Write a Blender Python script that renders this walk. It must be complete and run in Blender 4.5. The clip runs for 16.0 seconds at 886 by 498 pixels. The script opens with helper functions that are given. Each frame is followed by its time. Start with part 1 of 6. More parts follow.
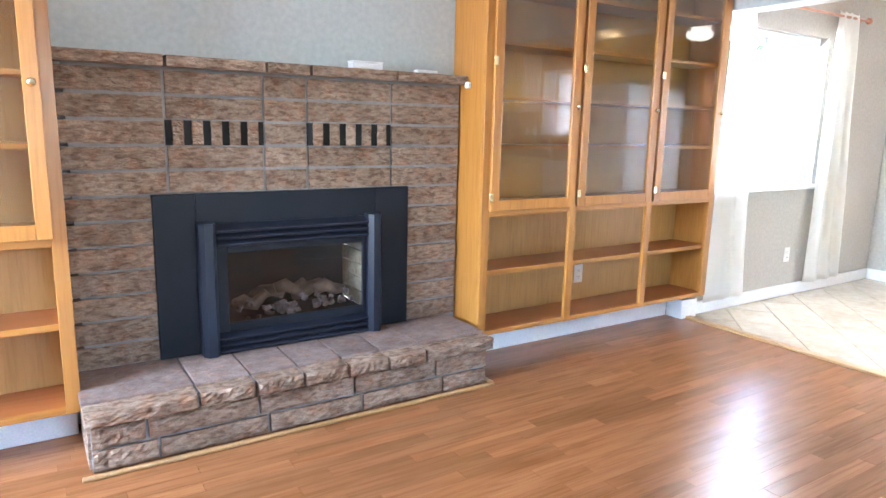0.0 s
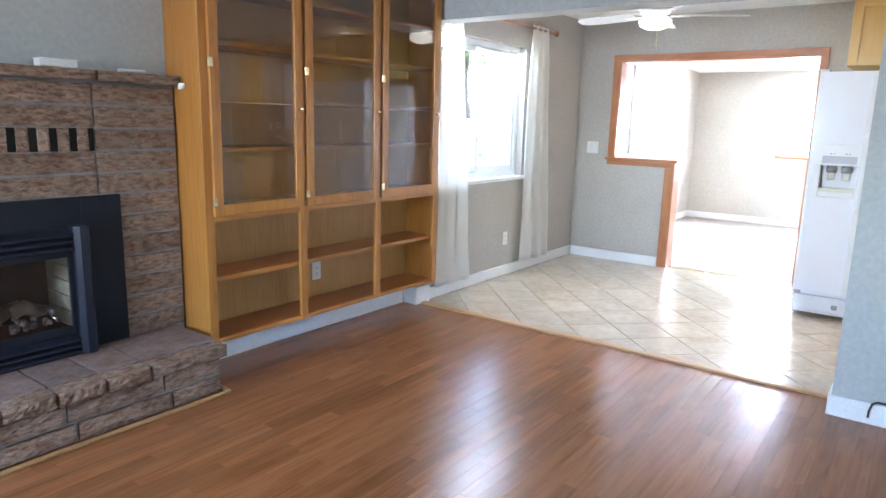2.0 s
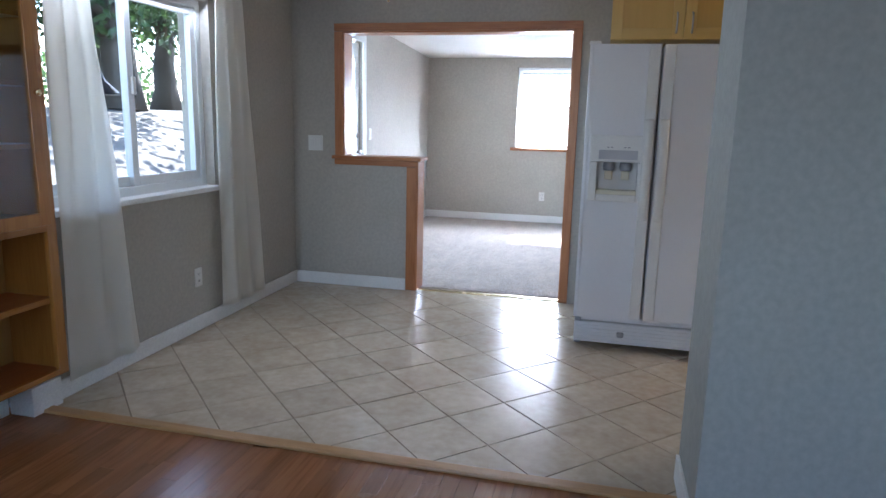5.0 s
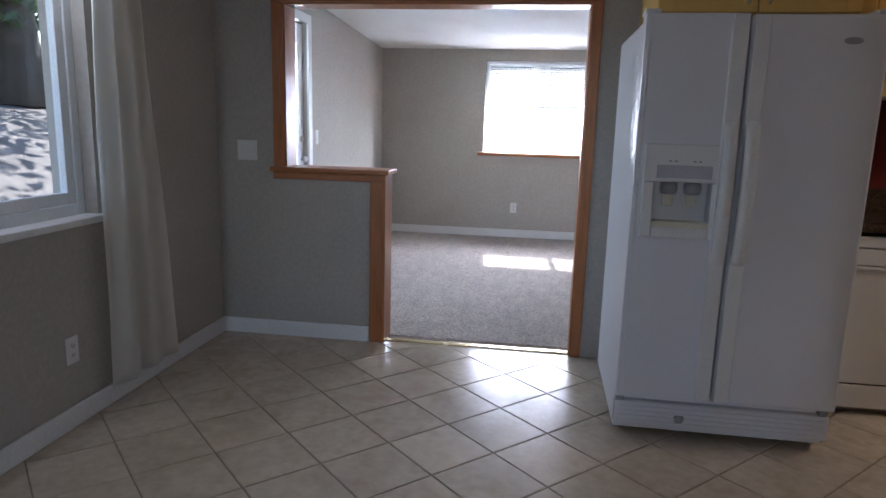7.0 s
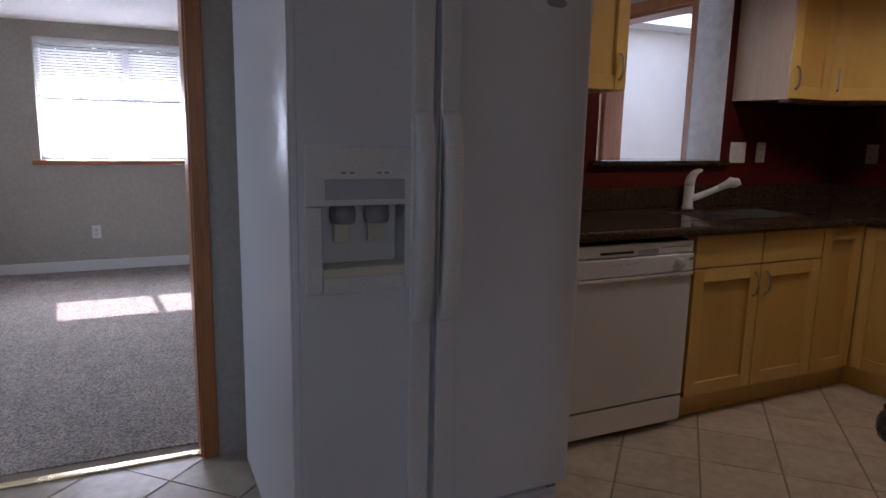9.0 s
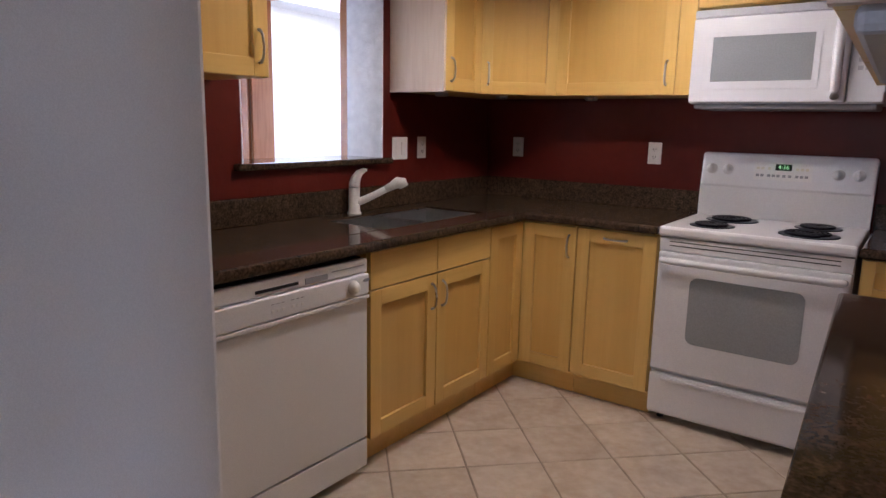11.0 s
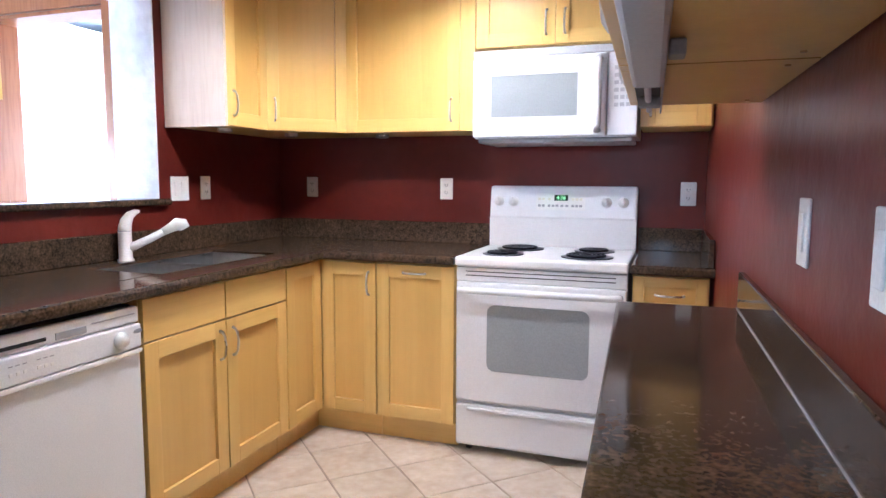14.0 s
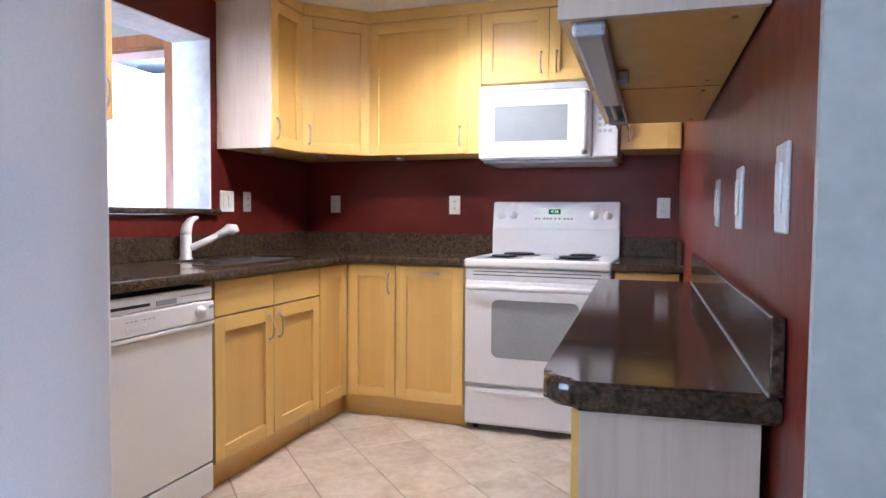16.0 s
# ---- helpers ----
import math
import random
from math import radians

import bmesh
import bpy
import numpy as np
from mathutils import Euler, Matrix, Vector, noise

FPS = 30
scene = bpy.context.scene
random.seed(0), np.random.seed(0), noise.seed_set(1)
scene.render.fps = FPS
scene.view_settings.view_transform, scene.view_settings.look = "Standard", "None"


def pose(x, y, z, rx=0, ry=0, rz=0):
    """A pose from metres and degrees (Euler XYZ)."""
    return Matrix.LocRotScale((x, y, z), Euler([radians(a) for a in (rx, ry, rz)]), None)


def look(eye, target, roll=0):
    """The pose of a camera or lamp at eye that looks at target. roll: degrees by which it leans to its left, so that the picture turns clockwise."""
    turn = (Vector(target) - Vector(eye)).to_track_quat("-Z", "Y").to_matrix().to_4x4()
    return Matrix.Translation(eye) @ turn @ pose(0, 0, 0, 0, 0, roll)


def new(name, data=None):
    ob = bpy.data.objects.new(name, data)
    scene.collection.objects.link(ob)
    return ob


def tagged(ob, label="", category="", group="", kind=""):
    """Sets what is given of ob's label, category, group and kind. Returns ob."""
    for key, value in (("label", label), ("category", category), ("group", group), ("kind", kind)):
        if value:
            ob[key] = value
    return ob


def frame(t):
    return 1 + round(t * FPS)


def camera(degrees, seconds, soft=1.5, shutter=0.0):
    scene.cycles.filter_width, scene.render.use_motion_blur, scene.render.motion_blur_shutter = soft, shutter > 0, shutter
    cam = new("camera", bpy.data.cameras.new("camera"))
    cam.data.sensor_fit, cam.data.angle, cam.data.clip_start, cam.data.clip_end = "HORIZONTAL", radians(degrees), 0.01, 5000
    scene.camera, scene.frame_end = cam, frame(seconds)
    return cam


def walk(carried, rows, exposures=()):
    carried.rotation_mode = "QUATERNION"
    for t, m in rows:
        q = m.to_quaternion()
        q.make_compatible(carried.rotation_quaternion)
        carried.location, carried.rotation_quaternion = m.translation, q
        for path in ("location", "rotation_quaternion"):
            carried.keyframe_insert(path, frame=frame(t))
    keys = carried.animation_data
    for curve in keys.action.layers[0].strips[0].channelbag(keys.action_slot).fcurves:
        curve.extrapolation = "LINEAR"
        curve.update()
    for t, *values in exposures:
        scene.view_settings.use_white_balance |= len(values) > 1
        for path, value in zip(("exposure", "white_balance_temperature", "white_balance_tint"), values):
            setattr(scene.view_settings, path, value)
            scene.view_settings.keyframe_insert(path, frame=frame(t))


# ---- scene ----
cam = camera(68.0, 16.0)
PATH = [
    (0, (0.056, 0.49, 1.265), (1.121, 2.142, 0.894), 1.3),
    (0.5, (0.076, 0.427, 1.253), (1.273, 1.989, 0.895), 1.1),
    (1, (0.1, 0.399, 1.268), (1.441, 1.837, 0.906), 1.2),
    (1.5, (0.114, 0.359, 1.275), (1.578, 1.673, 0.913), 1.1),
    (2, (0.13, 0.323, 1.333), (1.709, 1.488, 0.95), 1.5),
    (2.5, (0.307, 0.398, 1.316), (2.006, 1.381, 0.934), 1.6),
    (3, (0.531, 0.447, 1.32), (2.3, 1.298, 0.938), 1.5),
    (3.5, (0.759, 0.572, 1.329), (2.585, 1.293, 0.945), 1.4),
    (4, (1.014, 0.692, 1.304), (2.91, 1.204, 0.925), 1.3),
    (6.5, (2.462, 1.283, 1.3), (4.382, 1.686, 0.914), 1.4),
    (7, (2.703, 1.389, 1.303), (4.646, 1.672, 0.924), 1.6),
    (7.5, (3.004, 1.408, 1.297), (4.968, 1.473, 0.921), 1.4),
    (8, (3.276, 1.424, 1.294), (5.233, 1.251, 0.921), 1.1),
    (8.5, (3.517, 1.469, 1.308), (5.404, 0.912, 0.951), 1.4),
    (9, (3.805, 1.358, 1.282), (5.586, 0.519, 0.932), 1.2),
    (9.5, (4.055, 1.259, 1.284), (5.73, 0.224, 0.932), 1.6),
    (10, (4.201, 1.177, 1.307), (5.698, -0.099, 0.949), 1.7),
    (12.5, (4.286, 0.658, 1.339), (5.09, -1.139, 0.985), 0.3),
    (13, (4.277, 0.694, 1.317), (4.979, -1.151, 0.992), 0.2),
    (13.5, (4.271, 0.749, 1.277), (4.93, -1.118, 0.998), 0.2),
    (14, (4.275, 0.818, 1.25), (4.93, -1.06, 1.041), 0.3),
    (14.5, (4.289, 0.952, 1.19), (4.945, -0.933, 1.058), 0.3),
    (15, (4.299, 1.123, 1.163), (4.941, -0.768, 1.057), 0.5),
    (15.5, (4.246, 1.199, 1.138), (4.89, -0.692, 1.039), 0.6),
    (16, (4.18, 1.33, 1.126), (4.826, -0.56, 1.029), 0.5),
]
EXPOSURES = [(0.0, 6.0, 5600, 12), (0.5, 5.85, 5600, 12), (1.0, 5.65, 5550, 12), (1.5, 5.35, 5550, 12), (2.0, 5.0, 5500, 12), (2.5, 4.55, 5500, 13), (3.0, 4.2, 5450, 13), (3.5, 3.9, 5400, 13), (4.2, 3.6, 5350, 13), (6.3, 2.6, 5500, 15), (7.0, 2.3, 5600, 18), (8.0, 1.75, 5650, 21), (8.5, 1.5, 5650, 21), (9.0, 1.55, 5750, 25), (9.5, 2.0, 5850, 26), (10.2, 2.45, 5800, 26), (12.3, 4.0, 5000, 24), (13.5, 4.35, 4900, 20), (14.5, 4.5, 4850, 18), (16.0, 4.35, 4950, 19)]
walk(cam, [(t, look(eye, target, roll)) for t, eye, target, roll in PATH], EXPOSURES)

# ---- world, sun, exposure ----
world = bpy.data.worlds.new("sky")
scene.world = world
world.use_nodes = True
wn = world.node_tree
sky = wn.nodes.new("ShaderNodeTexSky")
sky.sky_type = "NISHITA"
sky.sun_disc = False
sky.sun_elevation = radians(41)
sky.sun_rotation = radians(85)
wn.links.new(sky.outputs["Color"], wn.nodes["Background"].inputs["Color"])
wn.nodes["Background"].inputs["Strength"].default_value = 0.15
sun = new("sun", bpy.data.lights.new("sun", "SUN"))
sun.data.energy = 4.5
sun.data.angle = radians(0.5)
sun.data.color = (1.0, 0.94, 0.85)
sun.matrix_world = look((30, 2.5, 26.1), (0, 0, 0))


def area_lamp(name, eye, target, sx, sy, power, color):
    li = bpy.data.lights.new(name, "AREA")
    li.shape, li.size, li.size_y, li.energy, li.color = "RECTANGLE", sx, sy, power, color
    ob = new(name, li)
    ob.matrix_world = look(eye, target)
    return ob


DAY = (0.80, 0.90, 1.0)
FAM_X = 10.48
# daylight entering by the openings
area_lamp("daylight_west", (-2.58, 2.55, 1.45), (0, 2.55, 1.35), 1.4, 1.4, 5.6, DAY)
area_lamp("daylight_south", (1.2, -3.18, 1.45), (1.2, 0, 1.2), 1.2, 1.4, 0.12, DAY)
area_lamp("daylight_family_door", (7.44, 3.36, 1.3), (7.44, 0, 1.0), 0.55, 1.5, 7, (0.80, 0.92, 1.0))
area_lamp("daylight_family", (FAM_X, 1.5, 1.27), (6, 1.5, 0.9), 1.12, 0.52, 34, (0.93, 0.96, 1.0))
area_lamp("daylight_dining", (4.635, 3.31, 1.935), (4.635, 1.9, 0.2), 1.18, 0.05, 0.7, (0.93, 0.96, 1.0))
area_lamp("daylight_skylight", (8.1, -3.0, 2.44), (8.1, -3.0, 0), 1.2, 1.2, 4, (0.95, 0.98, 1.0))

# ---- materials ----


def _mat(name):
    m = bpy.data.materials.new(name)
    m.use_nodes = True
    n = m.node_tree
    return m, n, n.nodes["Principled BSDF"]


def _ramp(n, fac, c1, c2, p1=0.3, p2=0.7):
    r = n.nodes.new("ShaderNodeValToRGB")
    r.color_ramp.elements[0].color = (*c1, 1)
    r.color_ramp.elements[1].color = (*c2, 1)
    r.color_ramp.elements[0].position, r.color_ramp.elements[1].position = p1, p2
    n.links.new(fac, r.inputs["Fac"])
    return r.outputs["Color"]


def _noise(n, scale, stretch=(1, 1, 1), detail=4.0, distortion=0.0, turn=(0, 0, 0), world=False):
    tc = n.nodes.new("ShaderNodeTexCoord")
    mp = n.nodes.new("ShaderNodeMapping")
    mp.inputs["Scale"].default_value = stretch
    mp.inputs["Rotation"].default_value = turn
    info = n.nodes.new("ShaderNodeObjectInfo")
    shift = n.nodes.new("ShaderNodeVectorMath")
    shift.operation = "MULTIPLY_ADD"
    comb = n.nodes.new("ShaderNodeCombineXYZ")
    for k in range(3):
        n.links.new(info.outputs["Random"], comb.inputs[k])
    n.links.new(comb.outputs[0], shift.inputs[0])
    shift.inputs[1].default_value = (37, 53, 71)
    if world:
        geo = n.nodes.new("ShaderNodeNewGeometry")
        n.links.new(geo.outputs["Position"], shift.inputs[2])
    else:
        n.links.new(tc.outputs["Object"], shift.inputs[2])
    n.links.new(shift.outputs[0], mp.inputs["Vector"])
    t = n.nodes.new("ShaderNodeTexNoise")
    t.inputs["Scale"].default_value, t.inputs["Detail"].default_value = scale, detail
    t.inputs["Distortion"].default_value = distortion
    n.links.new(mp.outputs[0], t.inputs["Vector"])
    return t.outputs["Fac"]


def _mix(n, fac, a, b, blend="MIX"):
    x = n.nodes.new("ShaderNodeMix")
    x.data_type, x.blend_type = "RGBA", blend
    if isinstance(fac, float):
        x.inputs["Factor"].default_value = fac
    else:
        n.links.new(fac, x.inputs["Factor"])
    n.links.new(a, x.inputs["A"])
    n.links.new(b, x.inputs["B"])
    return x.outputs["Result"]


def _bump(n, bsdf, fac, strength, distance=0.002):
    b = n.nodes.new("ShaderNodeBump")
    b.inputs["Strength"].default_value, b.inputs["Distance"].default_value = strength, distance
    n.links.new(fac, b.inputs["Height"])
    n.links.new(b.outputs[0], bsdf.inputs["Normal"])


def _vary(n, color, amount):
    """Piece-to-piece brightness."""
    info = n.nodes.new("ShaderNodeObjectInfo")
    geo = n.nodes.new("ShaderNodeNewGeometry")
    add = n.nodes.new("ShaderNodeMath")
    add.operation = "ADD"
    n.links.new(info.outputs["Random"], add.inputs[0])
    n.links.new(geo.outputs["Random Per Island"], add.inputs[1])
    fr = n.nodes.new("ShaderNodeMath")
    fr.operation = "FRACT"
    n.links.new(add.outputs[0], fr.inputs[0])
    r = n.nodes.new("ShaderNodeMapRange")
    r.inputs["To Min"].default_value, r.inputs["To Max"].default_value = 1 - amount, 1 + amount
    n.links.new(fr.outputs[0], r.inputs["Value"])
    h = n.nodes.new("ShaderNodeHueSaturation")
    n.links.new(r.outputs[0], h.inputs["Value"])
    n.links.new(color, h.inputs["Color"])
    return h.outputs["Color"]


def plain(name, c1, c2, scale=6.0, rough=0.5, bump=0.1, fine=180.0, metal=0.0, vary=0.0, dist=0.001, rough_var=0.1, spec=0.5):
    """Two-scale mottled surface: paint, plastic, metal, stone."""
    m, n, b = _mat(name)
    big = _noise(n, scale, detail=5)
    small = _noise(n, fine, detail=3)
    col = _ramp(n, big, c1, c2)
    g = _ramp(n, small, (0.92, 0.92, 0.92), (1.06, 1.06, 1.06))
    col = _mix(n, 1.0, col, g, "MULTIPLY")
    if vary:
        col = _vary(n, col, vary)
    n.links.new(col, b.inputs["Base Color"])
    r = n.nodes.new("ShaderNodeMapRange")
    r.inputs["To Min"].default_value, r.inputs["To Max"].default_value = max(0.02, rough - rough_var), min(1, rough + rough_var)
    n.links.new(big, r.inputs["Value"])
    n.links.new(r.outputs[0], b.inputs["Roughness"])
    b.inputs["Metallic"].default_value = metal
    b.inputs["Specular IOR Level"].default_value = spec
    if bump:
        _bump(n, b, small, bump, dist)
    return m


def wood(name, c1, c2, dark, along="z", rough=0.35, vary=0.06, grain=14.0, coat=0.0, strength=0.55):
    m, n, b = _mat(name)
    st = {"x": (0.06, 1, 1), "y": (1, 0.06, 1), "z": (1, 1, 0.06)}[along]
    fine = _noise(n, grain * 6, st, 5, 0.4)
    broad = _noise(n, grain * 0.6, st, 3, 1.2)
    blot = _noise(n, 2.2, (1, 1, 1), 3)
    col = _mix(n, 0.5, _ramp(n, broad, c1, c2, 0.35, 0.65), _ramp(n, blot, c1, c2))
    streak = _ramp(n, fine, dark, (1, 1, 1), 0.28, 0.55)
    col = _mix(n, strength, col, streak, "MULTIPLY")
    col = _vary(n, col, vary)
    n.links.new(col, b.inputs["Base Color"])
    b.inputs["Roughness"].default_value = rough
    b.inputs["Coat Weight"].default_value = coat
    b.inputs["Coat Roughness"].default_value = 0.2
    _bump(n, b, fine, 0.08, 0.001)
    return m


def granite(name):
    """Mottled brown stone: dark crystals, tan flecks, centimetre clouds."""
    m, n, b = _mat(name)
    grain = _noise(n, 120, detail=5)
    cloud = _noise(n, 42, detail=4, distortion=0.6)
    broad = _noise(n, 9, detail=3)
    col = _ramp(n, cloud, (0.021, 0.016, 0.012), (0.105, 0.066, 0.038), 0.36, 0.66)
    col2 = _ramp(n, grain, (0.019, 0.015, 0.012), (0.140, 0.092, 0.058), 0.40, 0.66)
    col = _mix(n, 0.45, col, col2)
    col = _mix(n, 0.6, col, _ramp(n, broad, (0.55, 0.55, 0.58), (1.2, 1.1, 1.0)), "MULTIPLY")
    n.links.new(col, b.inputs["Base Color"])
    b.inputs["Roughness"].default_value = 0.09
    b.inputs["Specular IOR Level"].default_value = 0.25
    return m


def glass(name, tint=(1, 1, 1), gloss_rough=0.02, ior=1.5):
    m, n, b = _mat(name)
    n.nodes.remove(b)
    t = n.nodes.new("ShaderNodeBsdfTransparent")
    t.inputs["Color"].default_value = (*tint, 1)
    g = n.nodes.new("ShaderNodeBsdfGlossy")
    g.inputs["Roughness"].default_value = gloss_rough
    f = n.nodes.new("ShaderNodeLayerWeight")
    p = n.nodes.new("ShaderNodeMath")
    p.operation = "POWER"
    n.links.new(f.outputs["Facing"], p.inputs[0])
    p.inputs[1].default_value = 5.0
    r = n.nodes.new("ShaderNodeMapRange")
    r.inputs["To Min"].default_value, r.inputs["To Max"].default_value = 0.045 * (ior - 0.5), 0.5
    n.links.new(p.outputs[0], r.inputs["Value"])
    x = n.nodes.new("ShaderNodeMixShader")
    n.links.new(r.outputs[0], x.inputs[0])
    n.links.new(t.outputs[0], x.inputs[1])
    n.links.new(g.outputs[0], x.inputs[2])
    n.links.new(x.outputs[0], n.nodes["Material Output"].inputs["Surface"])
    return m


def glow(name, color, strength):
    m, n, b = _mat(name)
    b.inputs["Base Color"].default_value = (0.9, 0.9, 0.88, 1)
    b.inputs["Emission Color"].default_value = (*color, 1)
    b.inputs["Emission Strength"].default_value = strength
    return m


def cloth(name, c1, c2):
    m, n, b = _mat(name)
    n.links.new(_ramp(n, _noise(n, 5, (1, 1, 0.3)), c1, c2), b.inputs["Base Color"])
    b.inputs["Roughness"].default_value = 0.9
    b.inputs["Sheen Weight"].default_value = 0.3
    tr = n.nodes.new("ShaderNodeBsdfTranslucent")
    tr.inputs["Color"].default_value = (0.92, 0.91, 0.88, 1)
    x = n.nodes.new("ShaderNodeMixShader")
    x.inputs[0].default_value = 0.6
    n.links.new(b.outputs[0], x.inputs[1])
    n.links.new(tr.outputs[0], x.inputs[2])
    n.links.new(x.outputs[0], n.nodes["Material Output"].inputs["Surface"])
    _bump(n, b, _noise(n, 500), 0.2, 0.0005)
    return m


def brick_mat(name, c1, c2, pit):
    m, n, b = _mat(name)
    base = _ramp(n, _noise(n, 9, detail=6, world=True), c1, c2)
    pits = _noise(n, 42, (0.6, 1, 1.7), 5, 0.5, world=True)
    fine = _noise(n, 130, detail=3, world=True)
    rust = _ramp(n, _noise(n, 17, detail=4, world=True), (1, 1, 1), (1.10, 0.92, 0.80), 0.5, 0.72)
    col = _mix(n, 1.0, base, rust, "MULTIPLY")
    col = _mix(n, 0.9, col, _ramp(n, pits, pit, (1, 1, 1), 0.34, 0.58), "MULTIPLY")
    col = _mix(n, 1.0, col, _ramp(n, fine, (0.82, 0.82, 0.82), (1.12, 1.12, 1.12)), "MULTIPLY")
    col = _vary(n, col, 0.14)
    n.links.new(col, b.inputs["Base Color"])
    b.inputs["Roughness"].default_value = 0.95
    b.inputs["Specular IOR Level"].default_value = 0.15
    _bump(n, b, pits, 0.9, 0.010)
    return m


def carpet(name):
    m, n, b = _mat(name)
    tuft = _noise(n, 95, detail=6)
    patch = _noise(n, 6, (1, 1.8, 1), 5, 0.3)
    col = _mix(n, 1.0, _ramp(n, tuft, (0.10, 0.075, 0.058), (0.50, 0.41, 0.335), 0.36, 0.64), _ramp(n, patch, (0.84, 0.84, 0.84), (1.12, 1.12, 1.12), 0.35, 0.65), "MULTIPLY")
    n.links.new(col, b.inputs["Base Color"])
    b.inputs["Roughness"].default_value = 0.95
    b.inputs["Sheen Weight"].default_value = 0.4
    _bump(n, b, tuft, 1.0, 0.012)
    return m


def tile_mat(name):
    m, n, b = _mat(name)
    a = _noise(n, 5, detail=6, distortion=0.8)
    c = _noise(n, 24, detail=4)
    col = _mix(n, 0.35, _ramp(n, a, (0.46, 0.37, 0.27), (0.62, 0.54, 0.42)), _ramp(n, c, (0.42, 0.33, 0.23), (0.64, 0.57, 0.46)))
    col = _vary(n, col, 0.05)
    n.links.new(col, b.inputs["Base Color"])
    b.inputs["Roughness"].default_value = 0.22
    _bump(n, b, c, 0.12, 0.002)
    return m


def leaf_mat(name, c1, c2):
    m, n, b = _mat(name)
    col = _vary(n, _ramp(n, _noise(n, 1.2), c1, c2), 0.35)
    n.links.new(col, b.inputs["Base Color"])
    b.inputs["Roughness"].default_value = 0.5
    tr = n.nodes.new("ShaderNodeBsdfTranslucent")
    n.links.new(col, tr.inputs["Color"])
    x = n.nodes.new("ShaderNodeMixShader")
    x.inputs[0].default_value = 0.4
    n.links.new(b.outputs[0], x.inputs[1])
    n.links.new(tr.outputs[0], x.inputs[2])
    n.links.new(x.outputs[0], n.nodes["Material Output"].inputs["Surface"])
    return m


M_GREIGE = plain("greige_wall_paint", (0.425, 0.395, 0.34), (0.47, 0.44, 0.385), 1.5, 0.75, 0.15, 45, dist=0.002)
# same greige paint, with the cool tint of sky light put into its colour
M_GREIGE_COOL = plain("cool_lit_greige_paint", (0.415, 0.43, 0.40), (0.46, 0.475, 0.445), 1.5, 0.75, 0.15, 40, dist=0.002)
M_RED = plain("oxblood_wall_paint", (0.088, 0.0112, 0.0074), (0.138, 0.0190, 0.0108), 2.0, 0.34, 0.5, 14, dist=0.005, spec=0.28)
M_CEIL = plain("ceiling_white", (0.78, 0.78, 0.76), (0.83, 0.83, 0.81), 2, 0.85, 0.4, 70, dist=0.002)
M_WHITE = plain("white_trim_paint", (0.78, 0.78, 0.76), (0.84, 0.84, 0.82), 3, 0.4, 0.05, 120)
M_JAMB = plain("white_textured_plaster", (0.76, 0.77, 0.78), (0.86, 0.86, 0.86), 14, 0.7, 0.9, 22, dist=0.008)
M_FIR = wood("stained_fir_trim", (0.36, 0.135, 0.042), (0.44, 0.18, 0.058), (0.6, 0.45, 0.35), "z", 0.35)
M_FIR_Y = wood("stained_fir_trim_long", (0.36, 0.135, 0.042), (0.44, 0.18, 0.058), (0.6, 0.45, 0.35), "y", 0.35)
M_OAK = wood("honey_oak", (0.355, 0.145, 0.025), (0.44, 0.198, 0.039), (0.7, 0.55, 0.4), "z", 0.3)
M_OAK_X = wood("honey_oak_long", (0.355, 0.145, 0.025), (0.44, 0.198, 0.039), (0.7, 0.55, 0.4), "x", 0.3)
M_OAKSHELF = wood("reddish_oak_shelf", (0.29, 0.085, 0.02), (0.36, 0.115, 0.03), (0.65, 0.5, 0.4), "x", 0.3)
M_OAKBACK = wood("oak_back_panel", (0.33, 0.165, 0.043), (0.41, 0.22, 0.065), (0.7, 0.6, 0.5), "z", 0.4)
M_MAPLE = wood("maple", (0.67, 0.425, 0.105), (0.76, 0.515, 0.155), (0.84, 0.76, 0.66), "z", 0.32, 0.05, 14, 0.0, 0.3)
M_MAPLE_X = wood("maple_rail", (0.67, 0.425, 0.105), (0.76, 0.515, 0.155), (0.84, 0.76, 0.66), "x", 0.32, 0.05, 14, 0.0, 0.3)
M_MAPLE_PANEL = wood("maple_panel", (0.63, 0.38, 0.085), (0.72, 0.465, 0.13), (0.84, 0.76, 0.66), "z", 0.32, 0.05, 6, 0.0, 0.3)
M_BIRCH = wood("pale_maple_side", (0.62, 0.50, 0.38), (0.70, 0.58, 0.46), (0.85, 0.8, 0.75), "z", 0.45, 0.03)
M_LAMINATE = wood("laminate_plank", (0.24, 0.092, 0.032), (0.355, 0.155, 0.060), (0.55, 0.42, 0.34), "x", 0.23, 0.16, 10)
M_THRESH = wood("oak_threshold", (0.36, 0.20, 0.07), (0.46, 0.27, 0.11), (0.7, 0.6, 0.5), "y", 0.35)
M_BRICK = brick_mat("rough_tan_brick", (0.225, 0.150, 0.100), (0.345, 0.255, 0.185), (0.46, 0.38, 0.33))
M_BRICKTOP = brick_mat("hearth_cap_brick", (0.21, 0.150, 0.125), (0.29, 0.22, 0.185), (0.78, 0.74, 0.70))
M_MORTAR = plain("grey_mortar", (0.19, 0.175, 0.165), (0.27, 0.25, 0.235), 12, 0.95, 0.6, 90, dist=0.003)
M_BLACK = plain("matt_black_steel", (0.007, 0.008, 0.011), (0.012, 0.013, 0.018), 4, 0.5, 0.05, 200, spec=0.2)
M_BLACKGLOSS = plain("black_enamel", (0.010, 0.012, 0.019), (0.016, 0.018, 0.027), 4, 0.35, 0.03, 200, spec=0.3)
